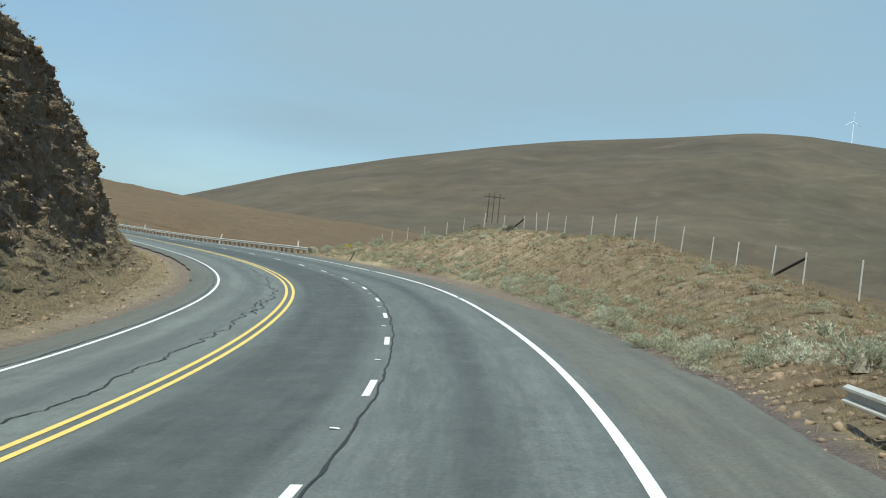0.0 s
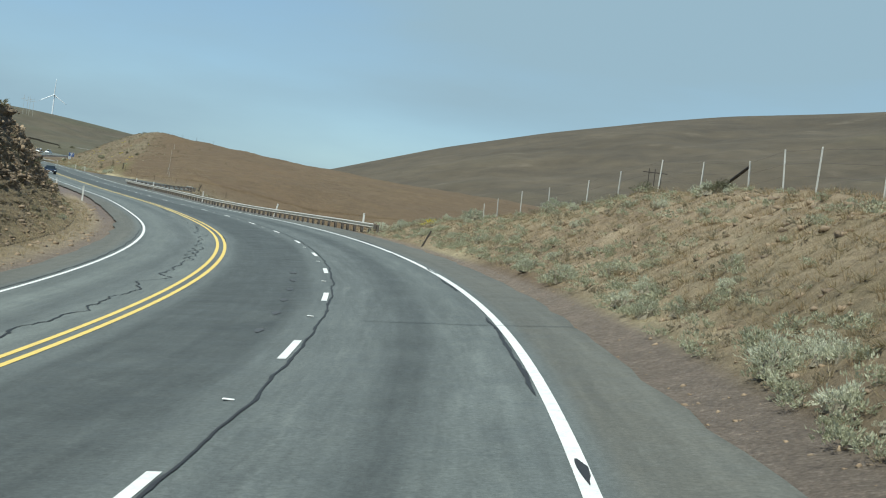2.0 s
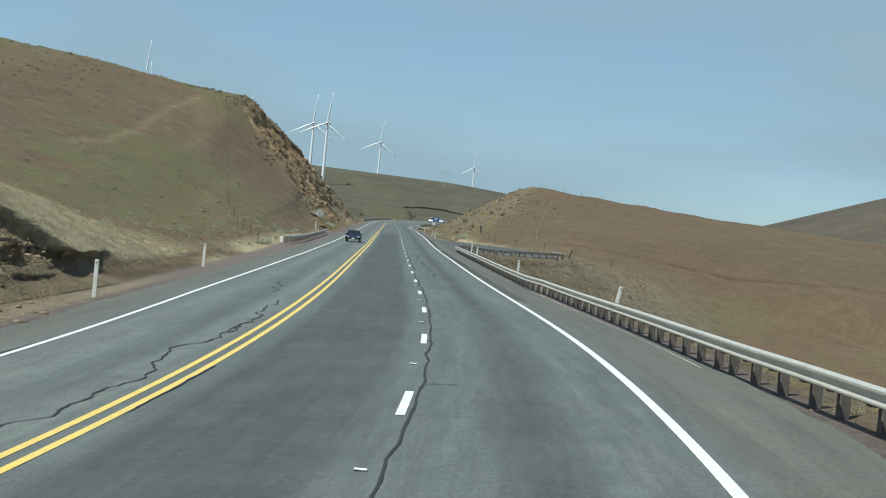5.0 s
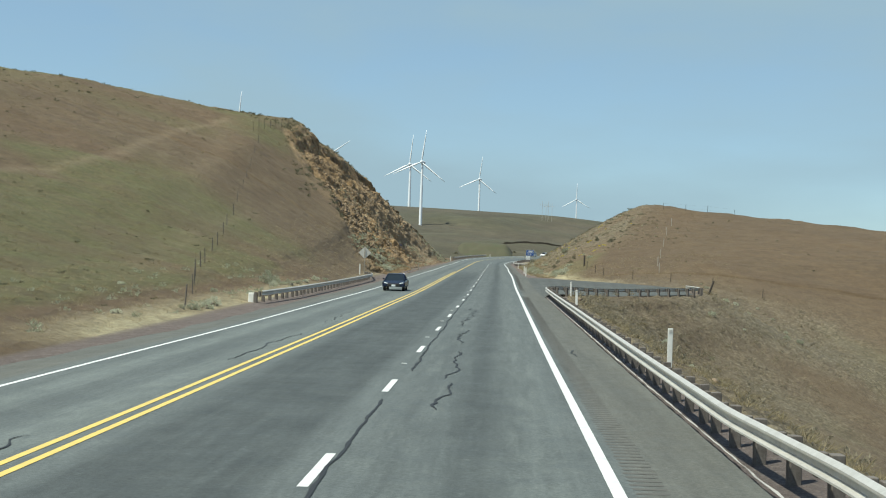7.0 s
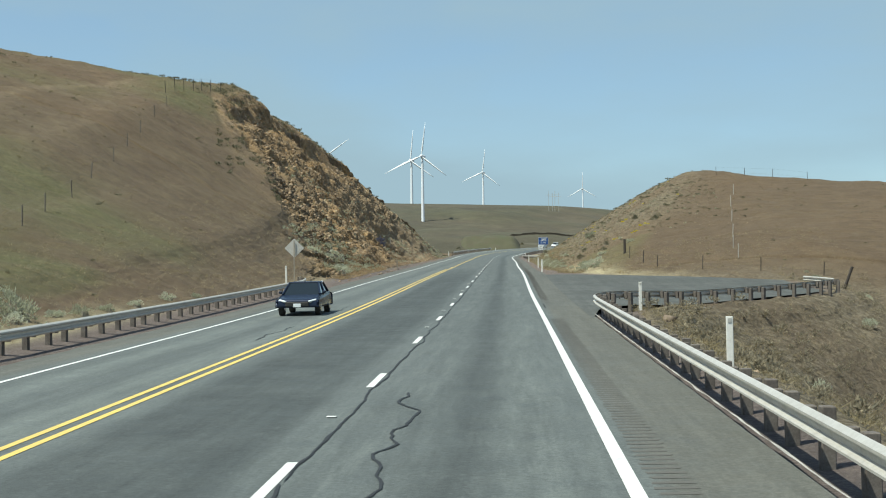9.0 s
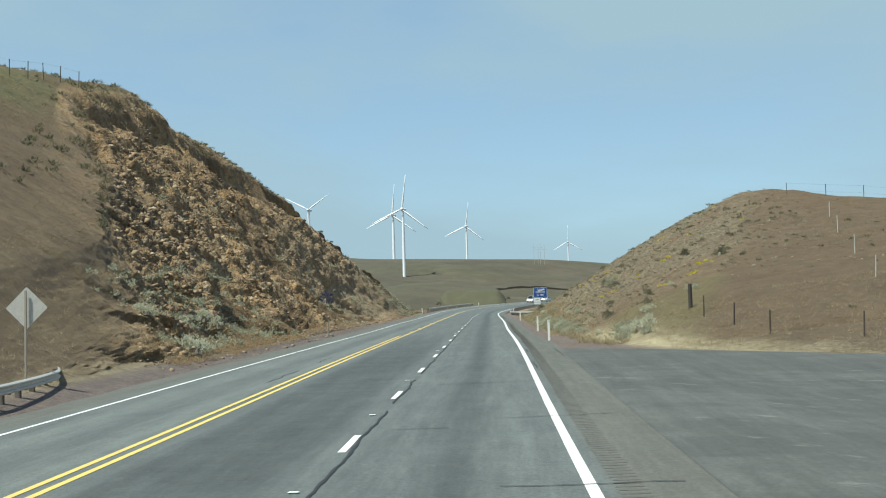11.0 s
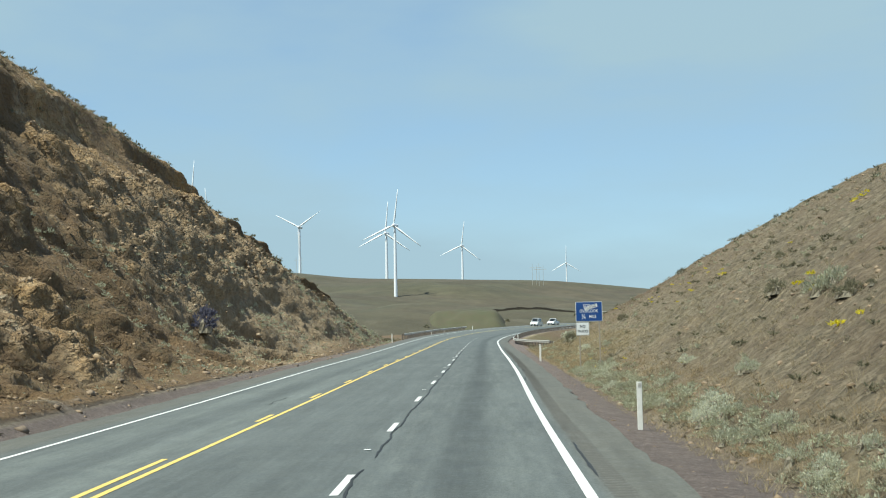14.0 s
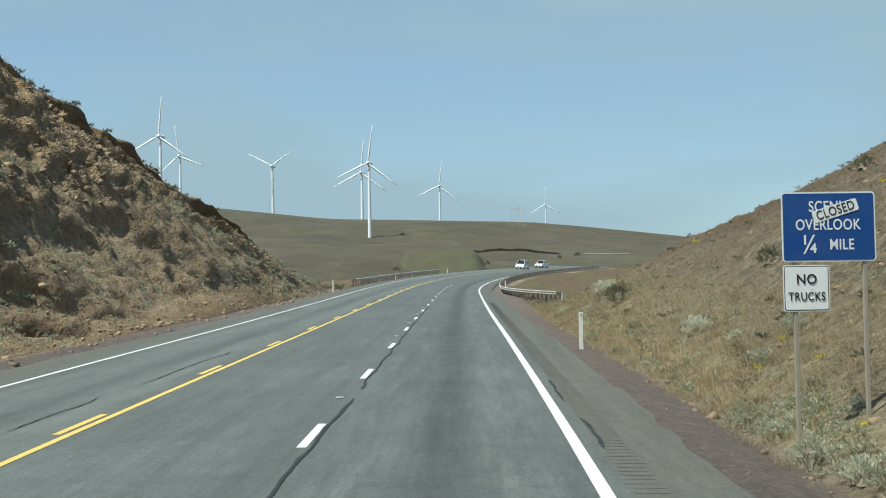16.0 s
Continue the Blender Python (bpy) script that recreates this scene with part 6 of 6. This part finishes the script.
joined("dry_scrub", CLUMPS, DEAD, M_DEAD, "dry tan clumps of dead scrub among the sage", "scrub")
joined("bank_scrub", [sage_clump(140 + k, 38, 9, 0.046) for k in range(6)], BANK, M_MIDSAGE, "rounded grey-green sage clumps along the toes of the banks", "scrub")
joined("sage_scrub", CLUMPS, SCRUB, M_SAGE, "small grey-green sage tufts along the toe and slope", "scrub")
CLUMP = [tuft(100 + k, 9, 0.13, 0.16, 0.010) for k in range(6)]
M_CLUMP = make_leaf("dry_clump_blade", [(0.1, (0.12, 0.095, 0.052)), (0.5, (0.20, 0.165, 0.09)), (0.9, (0.32, 0.26, 0.15))])
joined("hill_grass", CLUMP, tufts(5200, 60, 210, 8.2, 26, 0.9, 2.0) + tufts(9000, 110, 345, -100, -14, 0.7, 1.6, 1.6) + tufts(2400, 285, 420, 9, 36, 0.5, 1.1) + tufts(1500, 255, 330, 12, 120, 0.6, 1.2, 1.4) + tufts(3000, 60, 200, 8, 60, 0.7, 1.5, 1.4) + tufts(3500, -80, 50, 8, 30, 0.6, 1.3, 1.4), M_CLUMP, "short dry bunch grass over the hillsides", "grass")


def stone(seed):
    """An angular broken block."""
    r = np.random.default_rng(seed)
    v = np.array([(a, c, d) for d in (-0.5, 0.5) for a, c in ((-0.5, -0.5), (0.5, -0.5), (0.5, 0.5), (-0.5, 0.5))])
    v = v * np.array([1.25, 0.9, 0.7]) + r.uniform(-0.24, 0.24, (8, 3))
    v[4:, :2] *= r.uniform(0.55, 0.95)
    a = r.uniform(-0.5, 0.5)
    v = v @ np.array([[1, 0, 0], [0, math.cos(a), -math.sin(a)], [0, math.sin(a), math.cos(a)]])
    turn = Euler(r.uniform(-1.2, 1.2, 3)).to_matrix()
    v = v @ np.array(turn).T
    return v, np.array([(3, 2, 1, 0), (4, 5, 6, 7), (0, 1, 5, 4), (1, 2, 6, 5), (2, 3, 7, 6), (3, 0, 4, 7)])


STONES = [stone(k) for k in range(36)]


def ground_stones(n, s0, s1, o0, o1, lo, hi):
    res = []
    for p in spots(n, s0, s1, o0, o1):
        q = lo + (hi - lo) * rng.random() ** 3
        res.append((p, rng.uniform(0, 6.28), (q * rng.uniform(0.8, 1.5), q, q * rng.uniform(0.5, 0.9)), (0, 0)))
    return res


RUBBLE = (face_spots(9500, -95, 104, 0.05, 0.3) + face_spots(2500, -95, 60, 0.04, 0.2, 0.0, 1.2, 2.5, 1)
          + ground_stones(900, -85, 60, 7.0, 13.5, 0.04, 0.2) + ground_stones(2800, 280, 430, 8.0, 28, 0.04, 0.18) + ground_stones(500, -60, 80, -13, -10.5, 0.05, 0.25)
          + ground_stones(500, 255, 470, -12.5, -10.6, 0.05, 0.3) + ground_stones(400, 60, 200, 8.5, 20, 0.06, 0.4) + ground_stones(700, -82, -66, 7.2, 11, 0.05, 0.2) + ground_stones(260, -40, 0, 10.5, 13.2, 0.06, 0.24) + ground_stones(1000, -86, 60, 5.4, 7.6, 0.02, 0.09) + ground_stones(500, 260, 420, 5.8, 7.4, 0.02, 0.07) + ground_stones(260, 280, 420, 7.0, 8.0, 0.05, 0.2) + ground_stones(2600, -66, 50, 7.2, 13.5, 0.04, 0.14))
joined("rubble", STONES, RUBBLE, M_STONE, "loose angular basalt rubble on cuts and verges", "rubble")
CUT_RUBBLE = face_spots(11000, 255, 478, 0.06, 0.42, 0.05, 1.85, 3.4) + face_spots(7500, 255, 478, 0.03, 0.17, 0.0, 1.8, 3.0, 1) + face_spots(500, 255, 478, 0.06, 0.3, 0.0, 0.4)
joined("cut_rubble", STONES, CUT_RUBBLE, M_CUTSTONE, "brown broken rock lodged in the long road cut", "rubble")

# larger blocks that stand out from the faces, each on its own
BLOCKS = []
for k, (v, f) in enumerate(STONES[:5]):
    me = bpy.data.meshes.new("boulder")
    me.from_pydata([tuple(a) for a in v], [], [tuple(int(i) for i in a) for a in f])
    me.materials.append(M_STONE)
    BLOCKS.append(me)
for p, yaw, sc, lean in face_spots(10, -70, 92, 0.4, 0.7, 0.9, 2.0, 1.5) + face_spots(26, 262, 470, 0.35, 0.7, 0.3, 2.0, 1.5):
    ob = new("boulder", BLOCKS[int(rng.integers(5))])
    ob.matrix_basis = Matrix.Translation(p) @ pose(0, 0, -0.1, rng.uniform(-25, 25), rng.uniform(-25, 25), math.degrees(yaw)) @ Matrix.Diagonal((*sc, 1))
    tagged(ob, "angular brown basalt block in the road cut", "boulder", "boulders")

# ---------------------------------------------------------------- fences
M_TPOST = worn("pale_steel_post", (0.55, 0.53, 0.48), 0.6, 0.2, amount=0.4)
M_DARKPOST = worn("dark_creosote_post", (0.045, 0.036, 0.03), 0.9, dirt=(0.1, 0.08, 0.065), amount=0.5)
M_WIRE = worn("rusty_wire", (0.16, 0.13, 0.11), 0.6, 0.5)


def wire_fence(pts, label, h=1.35, mat=None, thick=0.05, wires=3, brace=()):
    """Posts at stations and offsets, joined by strands of wire."""
    places = [ground_z(a, b) for a, b in pts]
    root = thing("wire_fence", Matrix.Translation(places[0]), label, "fence", "wire fences")
    bm = bmesh.new()
    box(bm, thick, thick, h + 0.4, pose(0, 0, h / 2 - 0.2), 0.006)
    me = bpy.data.meshes.new("post")
    bm.to_mesh(me)
    bm.free()
    me.materials.append(mat or M_TPOST)
    tops = []
    for p in places:
        ob = new("post", me)
        ob.parent = root
        m = Matrix.Translation(p - places[0]) @ pose(0, 0, 0, rng.uniform(-3, 3), rng.uniform(-3, 3), rng.uniform(0, 90))
        ob.matrix_basis = m
        tops.append(m)
    for w in range(wires):
        z = h * (0.35 + 0.6 * w / max(wires - 1, 1))
        cu = bpy.data.curves.new("wire", "CURVE")
        cu.dimensions, cu.bevel_depth, cu.bevel_resolution = "3D", 0.004, 0
        sp = cu.splines.new("POLY")
        sp.points.add(len(tops) - 1)
        for q, m in zip(sp.points, tops):
            q.co = (*(m @ Vector((0, 0, z))), 1)
        cu.materials.append(M_WIRE)
        ob = new("wire", cu)
        ob.parent = root
    for i, (da, db) in brace:
        a = tops[i] @ Vector((0, 0, h * 0.85))
        b = ground_z(pts[i][0] + da, pts[i][1] + db) - places[0]
        bm = bmesh.new()
        d = a - b
        cyl(bm, 0.06, 0.06, d.length, Matrix.Translation(b) @ d.to_track_quat("Z", "Y").to_matrix().to_4x4(), 8)
        part("brace", bm, M_DARKPOST, root, "dark slanting timber brace")
    return root


wire_fence([(-72, 17.0), (-67.5, 16.6), (-63, 16.0), (-57, 15.4), (-52, 15.0), (-47, 14.8), (-43.5, 14.7), (-39.5, 14.5), (-35.7, 14.37), (-32.6, 13.9), (-28, 13.7), (-25, 13.5), (-20.2, 13.5), (-15, 13.5), (-9, 13.4), (-3.7, 13.8), (0.1, 14.0), (4.8, 14.3), (9, 13.9), (13, 13.5), (17, 13.0), (21, 12.5), (25.5, 12.0), (30, 11.6), (35, 11.6), (40, 11.9), (45, 12.6)], "thin pale posts and wire strands along the bank", 1.35, brace=((5, (3.4, -0.3)), (17, (4.0, -0.1))))
wire_fence([(-62, 32), (-52, 34), (-40, 33), (-28, 33), (-16, 33), (-6, 32), (6, 32), (18, 33), (30, 34), (45, 36)], "far line of thin pale fence posts", 1.6)
wire_fence([(158, -13.4), (167, -15), (174, -16.5), (180, -17.8), (187, -19), (193, -20), (202, -21.5), (209, -22.5), (217, -23.6), (224, -24.7), (231, -25.6), (240, -27), (250, -28.4), (258, -29.5), (266, -30.5), (277, -32), (288, -33.5)], "weathered timber fence climbing the grassy hill", 1.15, M_TIMBER, 0.06, 2)
wire_fence([(299, -36.3), (302, -36), (305, -35.6), (308, -35.2), (311, -34.8), (314, -34.4), (318, -34)], "thin dark fence posts along the hill crest", 1.5, M_DARKPOST, 0.06, 2)
wire_fence([(345, -38), (353, -38), (361, -38), (369, -38), (377, -38)], "thin dark fence posts along the hill crest", 1.2, M_DARKPOST, 0.06, 2)
wire_fence([(270, 13.9), (265.6, 14.7), (260, 15.3), (256, 18.6), (255, 23), (255, 28), (255, 34)], "short dark posts round the pull-out", 1.1, M_DARKPOST, 0.06, 2)
wire_fence([(262, 22.4), (266, 22.7), (273, 23.8), (283, 25.4), (293, 27), (303, 29)], "pale fence posts climbing the brown hill", 1.2, M_TPOST, 0.05, 2)
wire_fence([(322, 30), (324, 34), (326, 38), (328, 43)], "thin posts on the hill top", 1.1, M_DARKPOST, 0.05, 2)


def stump_post(s, o, h, r, tilt=(0, 0), name="timber_post", label="thick dark weathered timber post standing alone", mat=None):
    p = ground_z(s, o)
    bm = bmesh.new()
    cyl(bm, r, r * 0.9, h + 0.4, pose(0, 0, -0.4), 10)
    ob = part(name, bm, mat or M_DARKPOST)
    ob.matrix_basis = Matrix.Translation(p) @ pose(0, 0, 0, tilt[0], tilt[1], 20)
    tagged(ob, label, "post")


bm = bmesh.new()
box(bm, 0.35, 0.6, 0.7, pose(0, 0, 0.2), 0.04)
ob = part("end_block", bm, M_POST)
ob.matrix_basis = Matrix.Translation(ground_z(170.6, -12.2)) @ pose(0, 0, 0, 0, 0, math.degrees(heading(171)))
tagged(ob, "pale concrete block at the end of the rail", "block")
stump_post(274, 13.8, 1.35, 0.13)
stump_post(306.5, -10.4, 1.35, 0.05, name="timber_stake", label="thin brown stake at the foot of the cut", mat=M_TIMBER_PALE)
stump_post(232, 24.2, 1.5, 0.1, (0, 20))
stump_post(32.2, 6.75, 1.0, 0.055, (0, 24), label="leaning broken timber stake in dry grass")

# ---------------------------------------------------------------- poles on the far hill
def pole(dist, az, h, eye=(2.8, 6.5, 2.8), el=3.6):
    a = radians(az)
    x, y, z = eye[0] - dist * math.sin(a), eye[1] + dist * math.cos(a), eye[2] + dist * math.tan(radians(el))
    root = thing("power_pole", pose(x, y, z - 3, 0, 0, 15), "tall dark timber power pole on the far hillside", "power pole", "power poles")
    bm = bmesh.new()
    cyl(bm, 0.2, 0.15, h + 3, n=8)
    part("shaft", bm, M_DARKPOST, root)
    bm = bmesh.new()
    box(bm, 4.5, 0.25, 0.3, pose(0, 0, h + 1.6))
    part("crossarm", bm, M_DARKPOST, root)


def line_tower(az, el, h):
    """A far two-legged tower of a power line, on the skyline."""
    p = far_spot(az, el)
    root = thing("power_line_tower", Matrix.Translation(p) @ pose(0, 0, -4, 0, 0, 20), "slim grey two-legged power line tower on the ridge", "power line tower", "power line towers")
    for k in (-1, 1):
        bm = bmesh.new()
        cyl(bm, 0.22, 0.18, h + 4, pose(k * 4, 0, 0), 8)
        part("leg", bm, M_STEEL, root)
    bm = bmesh.new()
    box(bm, 15, 0.3, 0.35, pose(0, 0, h - 1))
    part("crossarm", bm, M_STEEL, root)


for a, e, k in ((36.95, 4.4, 26), (36.5, 4.4, 26), (26.73, 3.75, 26), (26.55, 3.75, 24)):
    line_tower(a, e, k)
# a dark cut bank and lone bushes on the far slope
n = 40
f = np.linspace(0, 1, n)[:, None]
u = np.linspace(0, 1, 6)[None]
p, q = far_spot(28.8, 2.62), far_spot(25.0, 2.55)
x = p.x + (q.x - p.x) * f + u * 1.2
y = p.y + (q.y - p.y) * f + u * 2.0
z = np.array([far_ground(*k) for k in zip(x[:, 0], y[:, 0])])[:, None] - 0.5 + u * (1.9 + 0.5 * fbm(f * 90, f * 0, f * 0, 0.12, 3)) * (0.55 + 0.45 * np.cos(f * 1.4))
z += 0.25 * fbm(x, y, z, 0.3, 4)
M_EARTH = worn("dark_earth", (0.085, 0.066, 0.046), 0.95, dirt=(0.125, 0.1, 0.068), amount=0.9, scale=0.4)
tagged(grid_mesh("cut_bank", x, y, z, M_EARTH), "dark eroded earth bank along the far slope", "earth bank", kind="structure")
legs = [far_spot(23.9 - 1.9 * k, 2.54 - 0.06 * k) for k in np.linspace(0, 1, 24)]
x = np.array([[k.x, k.x - 1.2] for k in legs])
y = np.array([[k.y, k.y + 3.5] for k in legs])
z = np.array([[k.z + 0.25, k.z + 0.6] for k in legs])
tagged(grid_mesh("far_road", x, y, z, M_SEAM), "pale gravel road across the far slope", "road", kind="structure")
for a, e, k in ((24.2, 2.5, 5.5), (28.35, 2.25, 4.0), (27.9, 2.2, 3.2), (24.9, 2.4, 3.4), (31.8, 2.0, 3.5)):
    put_bush(DARK, far_spot(a, e), k)
for k in (0.82, 0.6, 0.36):
    pole(560, k, 9.0, el=3.3)

# ---------------------------------------------------------------- vehicles
M_CARBLUE = worn("dark_blue_car_paint", (0.012, 0.02, 0.045), 0.25, 0.3, dirt=(0.1, 0.09, 0.08), amount=0.15)
M_CARWHITE = worn("white_car_paint", (0.75, 0.76, 0.76), 0.3, dirt=(0.4, 0.38, 0.35), amount=0.2)
M_GLASS = material("tinted_glass", 0.05)
Nodes(M_GLASS).colour((0.015, 0.02, 0.022))
M_RUBBER = worn("black_rubber", (0.02, 0.02, 0.02), 0.85)
M_CHROME = worn("bright_metal", (0.6, 0.6, 0.6), 0.25, 0.9)
M_LENS = material("headlight_lens", 0.1)
Nodes(M_LENS).colour((0.7, 0.72, 0.72))


def vehicle(m, paint, label, kind, L=4.6, W=1.8, belt=0.88, top=1.37, hood=1.3, boot=0.6):
    root = thing(kind, m, label, "car")
    bm = bmesh.new()
    prof = [(-L / 2, 0.35), (-L / 2 + 0.05, 0.68), (-L / 2 + 0.35, belt - 0.14), (-L / 2 + hood, belt), (L / 2 - boot, belt + 0.04), (L / 2 - 0.08, belt - 0.02), (L / 2, 0.6), (L / 2 - 0.05, 0.32)]
    rows = []
    for x in (-W / 2, -W / 2 + 0.06, W / 2 - 0.06, W / 2):
        rows.append([bm.verts.new((x, y, 0.32 + (z - 0.32) * (0.95 if abs(x) > W / 2 - 0.03 else 1.0))) for y, z in prof])
    for a, b in zip(rows, rows[1:]):
        for i in range(len(prof)):
            j = (i + 1) % len(prof)
            bm.faces.new((a[i], a[j], b[j], b[i]))
    bm.faces.new(rows[0])
    bm.faces.new(rows[-1])
    bmesh.ops.bevel(bm, geom=list(bm.edges), offset=0.09, segments=3, affect="EDGES", profile=0.6)
    part("body", bm, paint, root, smooth=True)
    y0, y1, y2, y3 = -L / 2 + hood - 0.1, -L / 2 + hood + 0.8, L / 2 - boot - 0.55, L / 2 - boot + 0.1
    bm = bmesh.new()
    a = [bm.verts.new((sx * (W / 2 - 0.1), y, belt - 0.02)) for sx, y in ((-1, y0), (1, y0), (1, y3), (-1, y3))]
    b = [bm.verts.new((sx * (W / 2 - 0.28), y, top)) for sx, y in ((-1, y1), (1, y1), (1, y2), (-1, y2))]
    bm.faces.new(b)
    for i in range(4):
        j = (i + 1) % 4
        bm.faces.new((a[i], a[j], b[j], b[i]))
    bm.faces.new(a[::-1])
    bmesh.ops.bevel(bm, geom=list(bm.edges), offset=0.06, segments=2, affect="EDGES", profile=0.6)
    part("windows", bm, M_GLASS, root, "dark glass")
    bm = bmesh.new()
    box(bm, W - 0.56, y2 - y1 + 0.06, 0.06, pose(0, (y1 + y2) / 2, top), 0.028)
    for sx in (-1, 1):
        for (ya, yb) in ((y0, y1), (y3, y2), ((y0 + y3) / 2, (y1 + y2) / 2)):
            p, q = Vector((sx * (W / 2 - 0.09), ya, belt)), Vector((sx * (W / 2 - 0.27), yb, top))
            d = q - p
            cyl(bm, 0.045, 0.04, d.length, Matrix.Translation(p) @ d.to_track_quat("Z", "Y").to_matrix().to_4x4(), 6)
    part("roof", bm, paint, root)
    for sx in (-1, 1):
        for y in (-L / 2 + 0.85, L / 2 - 0.9):
            bm = bmesh.new()
            cyl(bm, 0.33, 0.33, 0.22, pose(sx * (W / 2 - 0.12) - 0.11, y, 0.33, 0, 90, 0), 20)
            wheel = part("wheel", bm, M_RUBBER, root)
            bm = bmesh.new()
            cyl(bm, 0.2, 0.18, 0.25, pose(sx * (W / 2 - 0.12) - 0.125, y, 0.33, 0, 90, 0), 14)
            part("rim", bm, M_CHROME, wheel, "bright alloy rim")
        bm = bmesh.new()
        box(bm, 0.36, 0.16, 0.085, pose(sx * (W / 2 - 0.27), -L / 2 + 0.1, 0.64, 0, sx * -12, sx * 22), 0.03)
        part("headlight", bm, M_LENS, root, "clear lamp glass")
        bm = bmesh.new()
        box(bm, 0.16, 0.12, 0.12, pose(sx * (W / 2 + 0.05), y0 + 0.35, belt + 0.08), 0.03)
        part("mirror", bm, paint, root)
    bm = bmesh.new()
    box(bm, 1.0, 0.06, 0.2, pose(0, -L / 2 - 0.005, 0.5), 0.03)
    part("grille", bm, M_RUBBER, root)
    bm = bmesh.new()
    box(bm, 0.32, 0.02, 0.15, pose(0, -L / 2 - 0.03, 0.45), 0.004)
    part("plate", bm, M_SIGNW, root, "plain white plate")
    return root


def on_lane(s, o):
    b = -float(np.interp(s, S, ROAD_B))
    return Matrix.Translation(on_road(s, o)) @ pose(0, 0, 0, 0, 0, math.degrees(heading(s))) @ pose(0, 0, 0, math.degrees(math.atan(0.035)), -math.degrees(math.atan(b)), 0)


vehicle(on_lane(204, -6.2), M_CARBLUE, "dark blue sedan in the oncoming lane", "car")
vehicle(on_lane(664, -6.0), M_CARWHITE, "white pickup truck following on the bend", "pickup_truck", 5.4, 1.95, 1.05, 1.8, 1.6, 1.7)
vehicle(on_lane(648, -6.0), M_CARWHITE, "white van far off on the bend", "van", 5.2, 2.0, 1.2, 2.1, 0.9, 0.2)
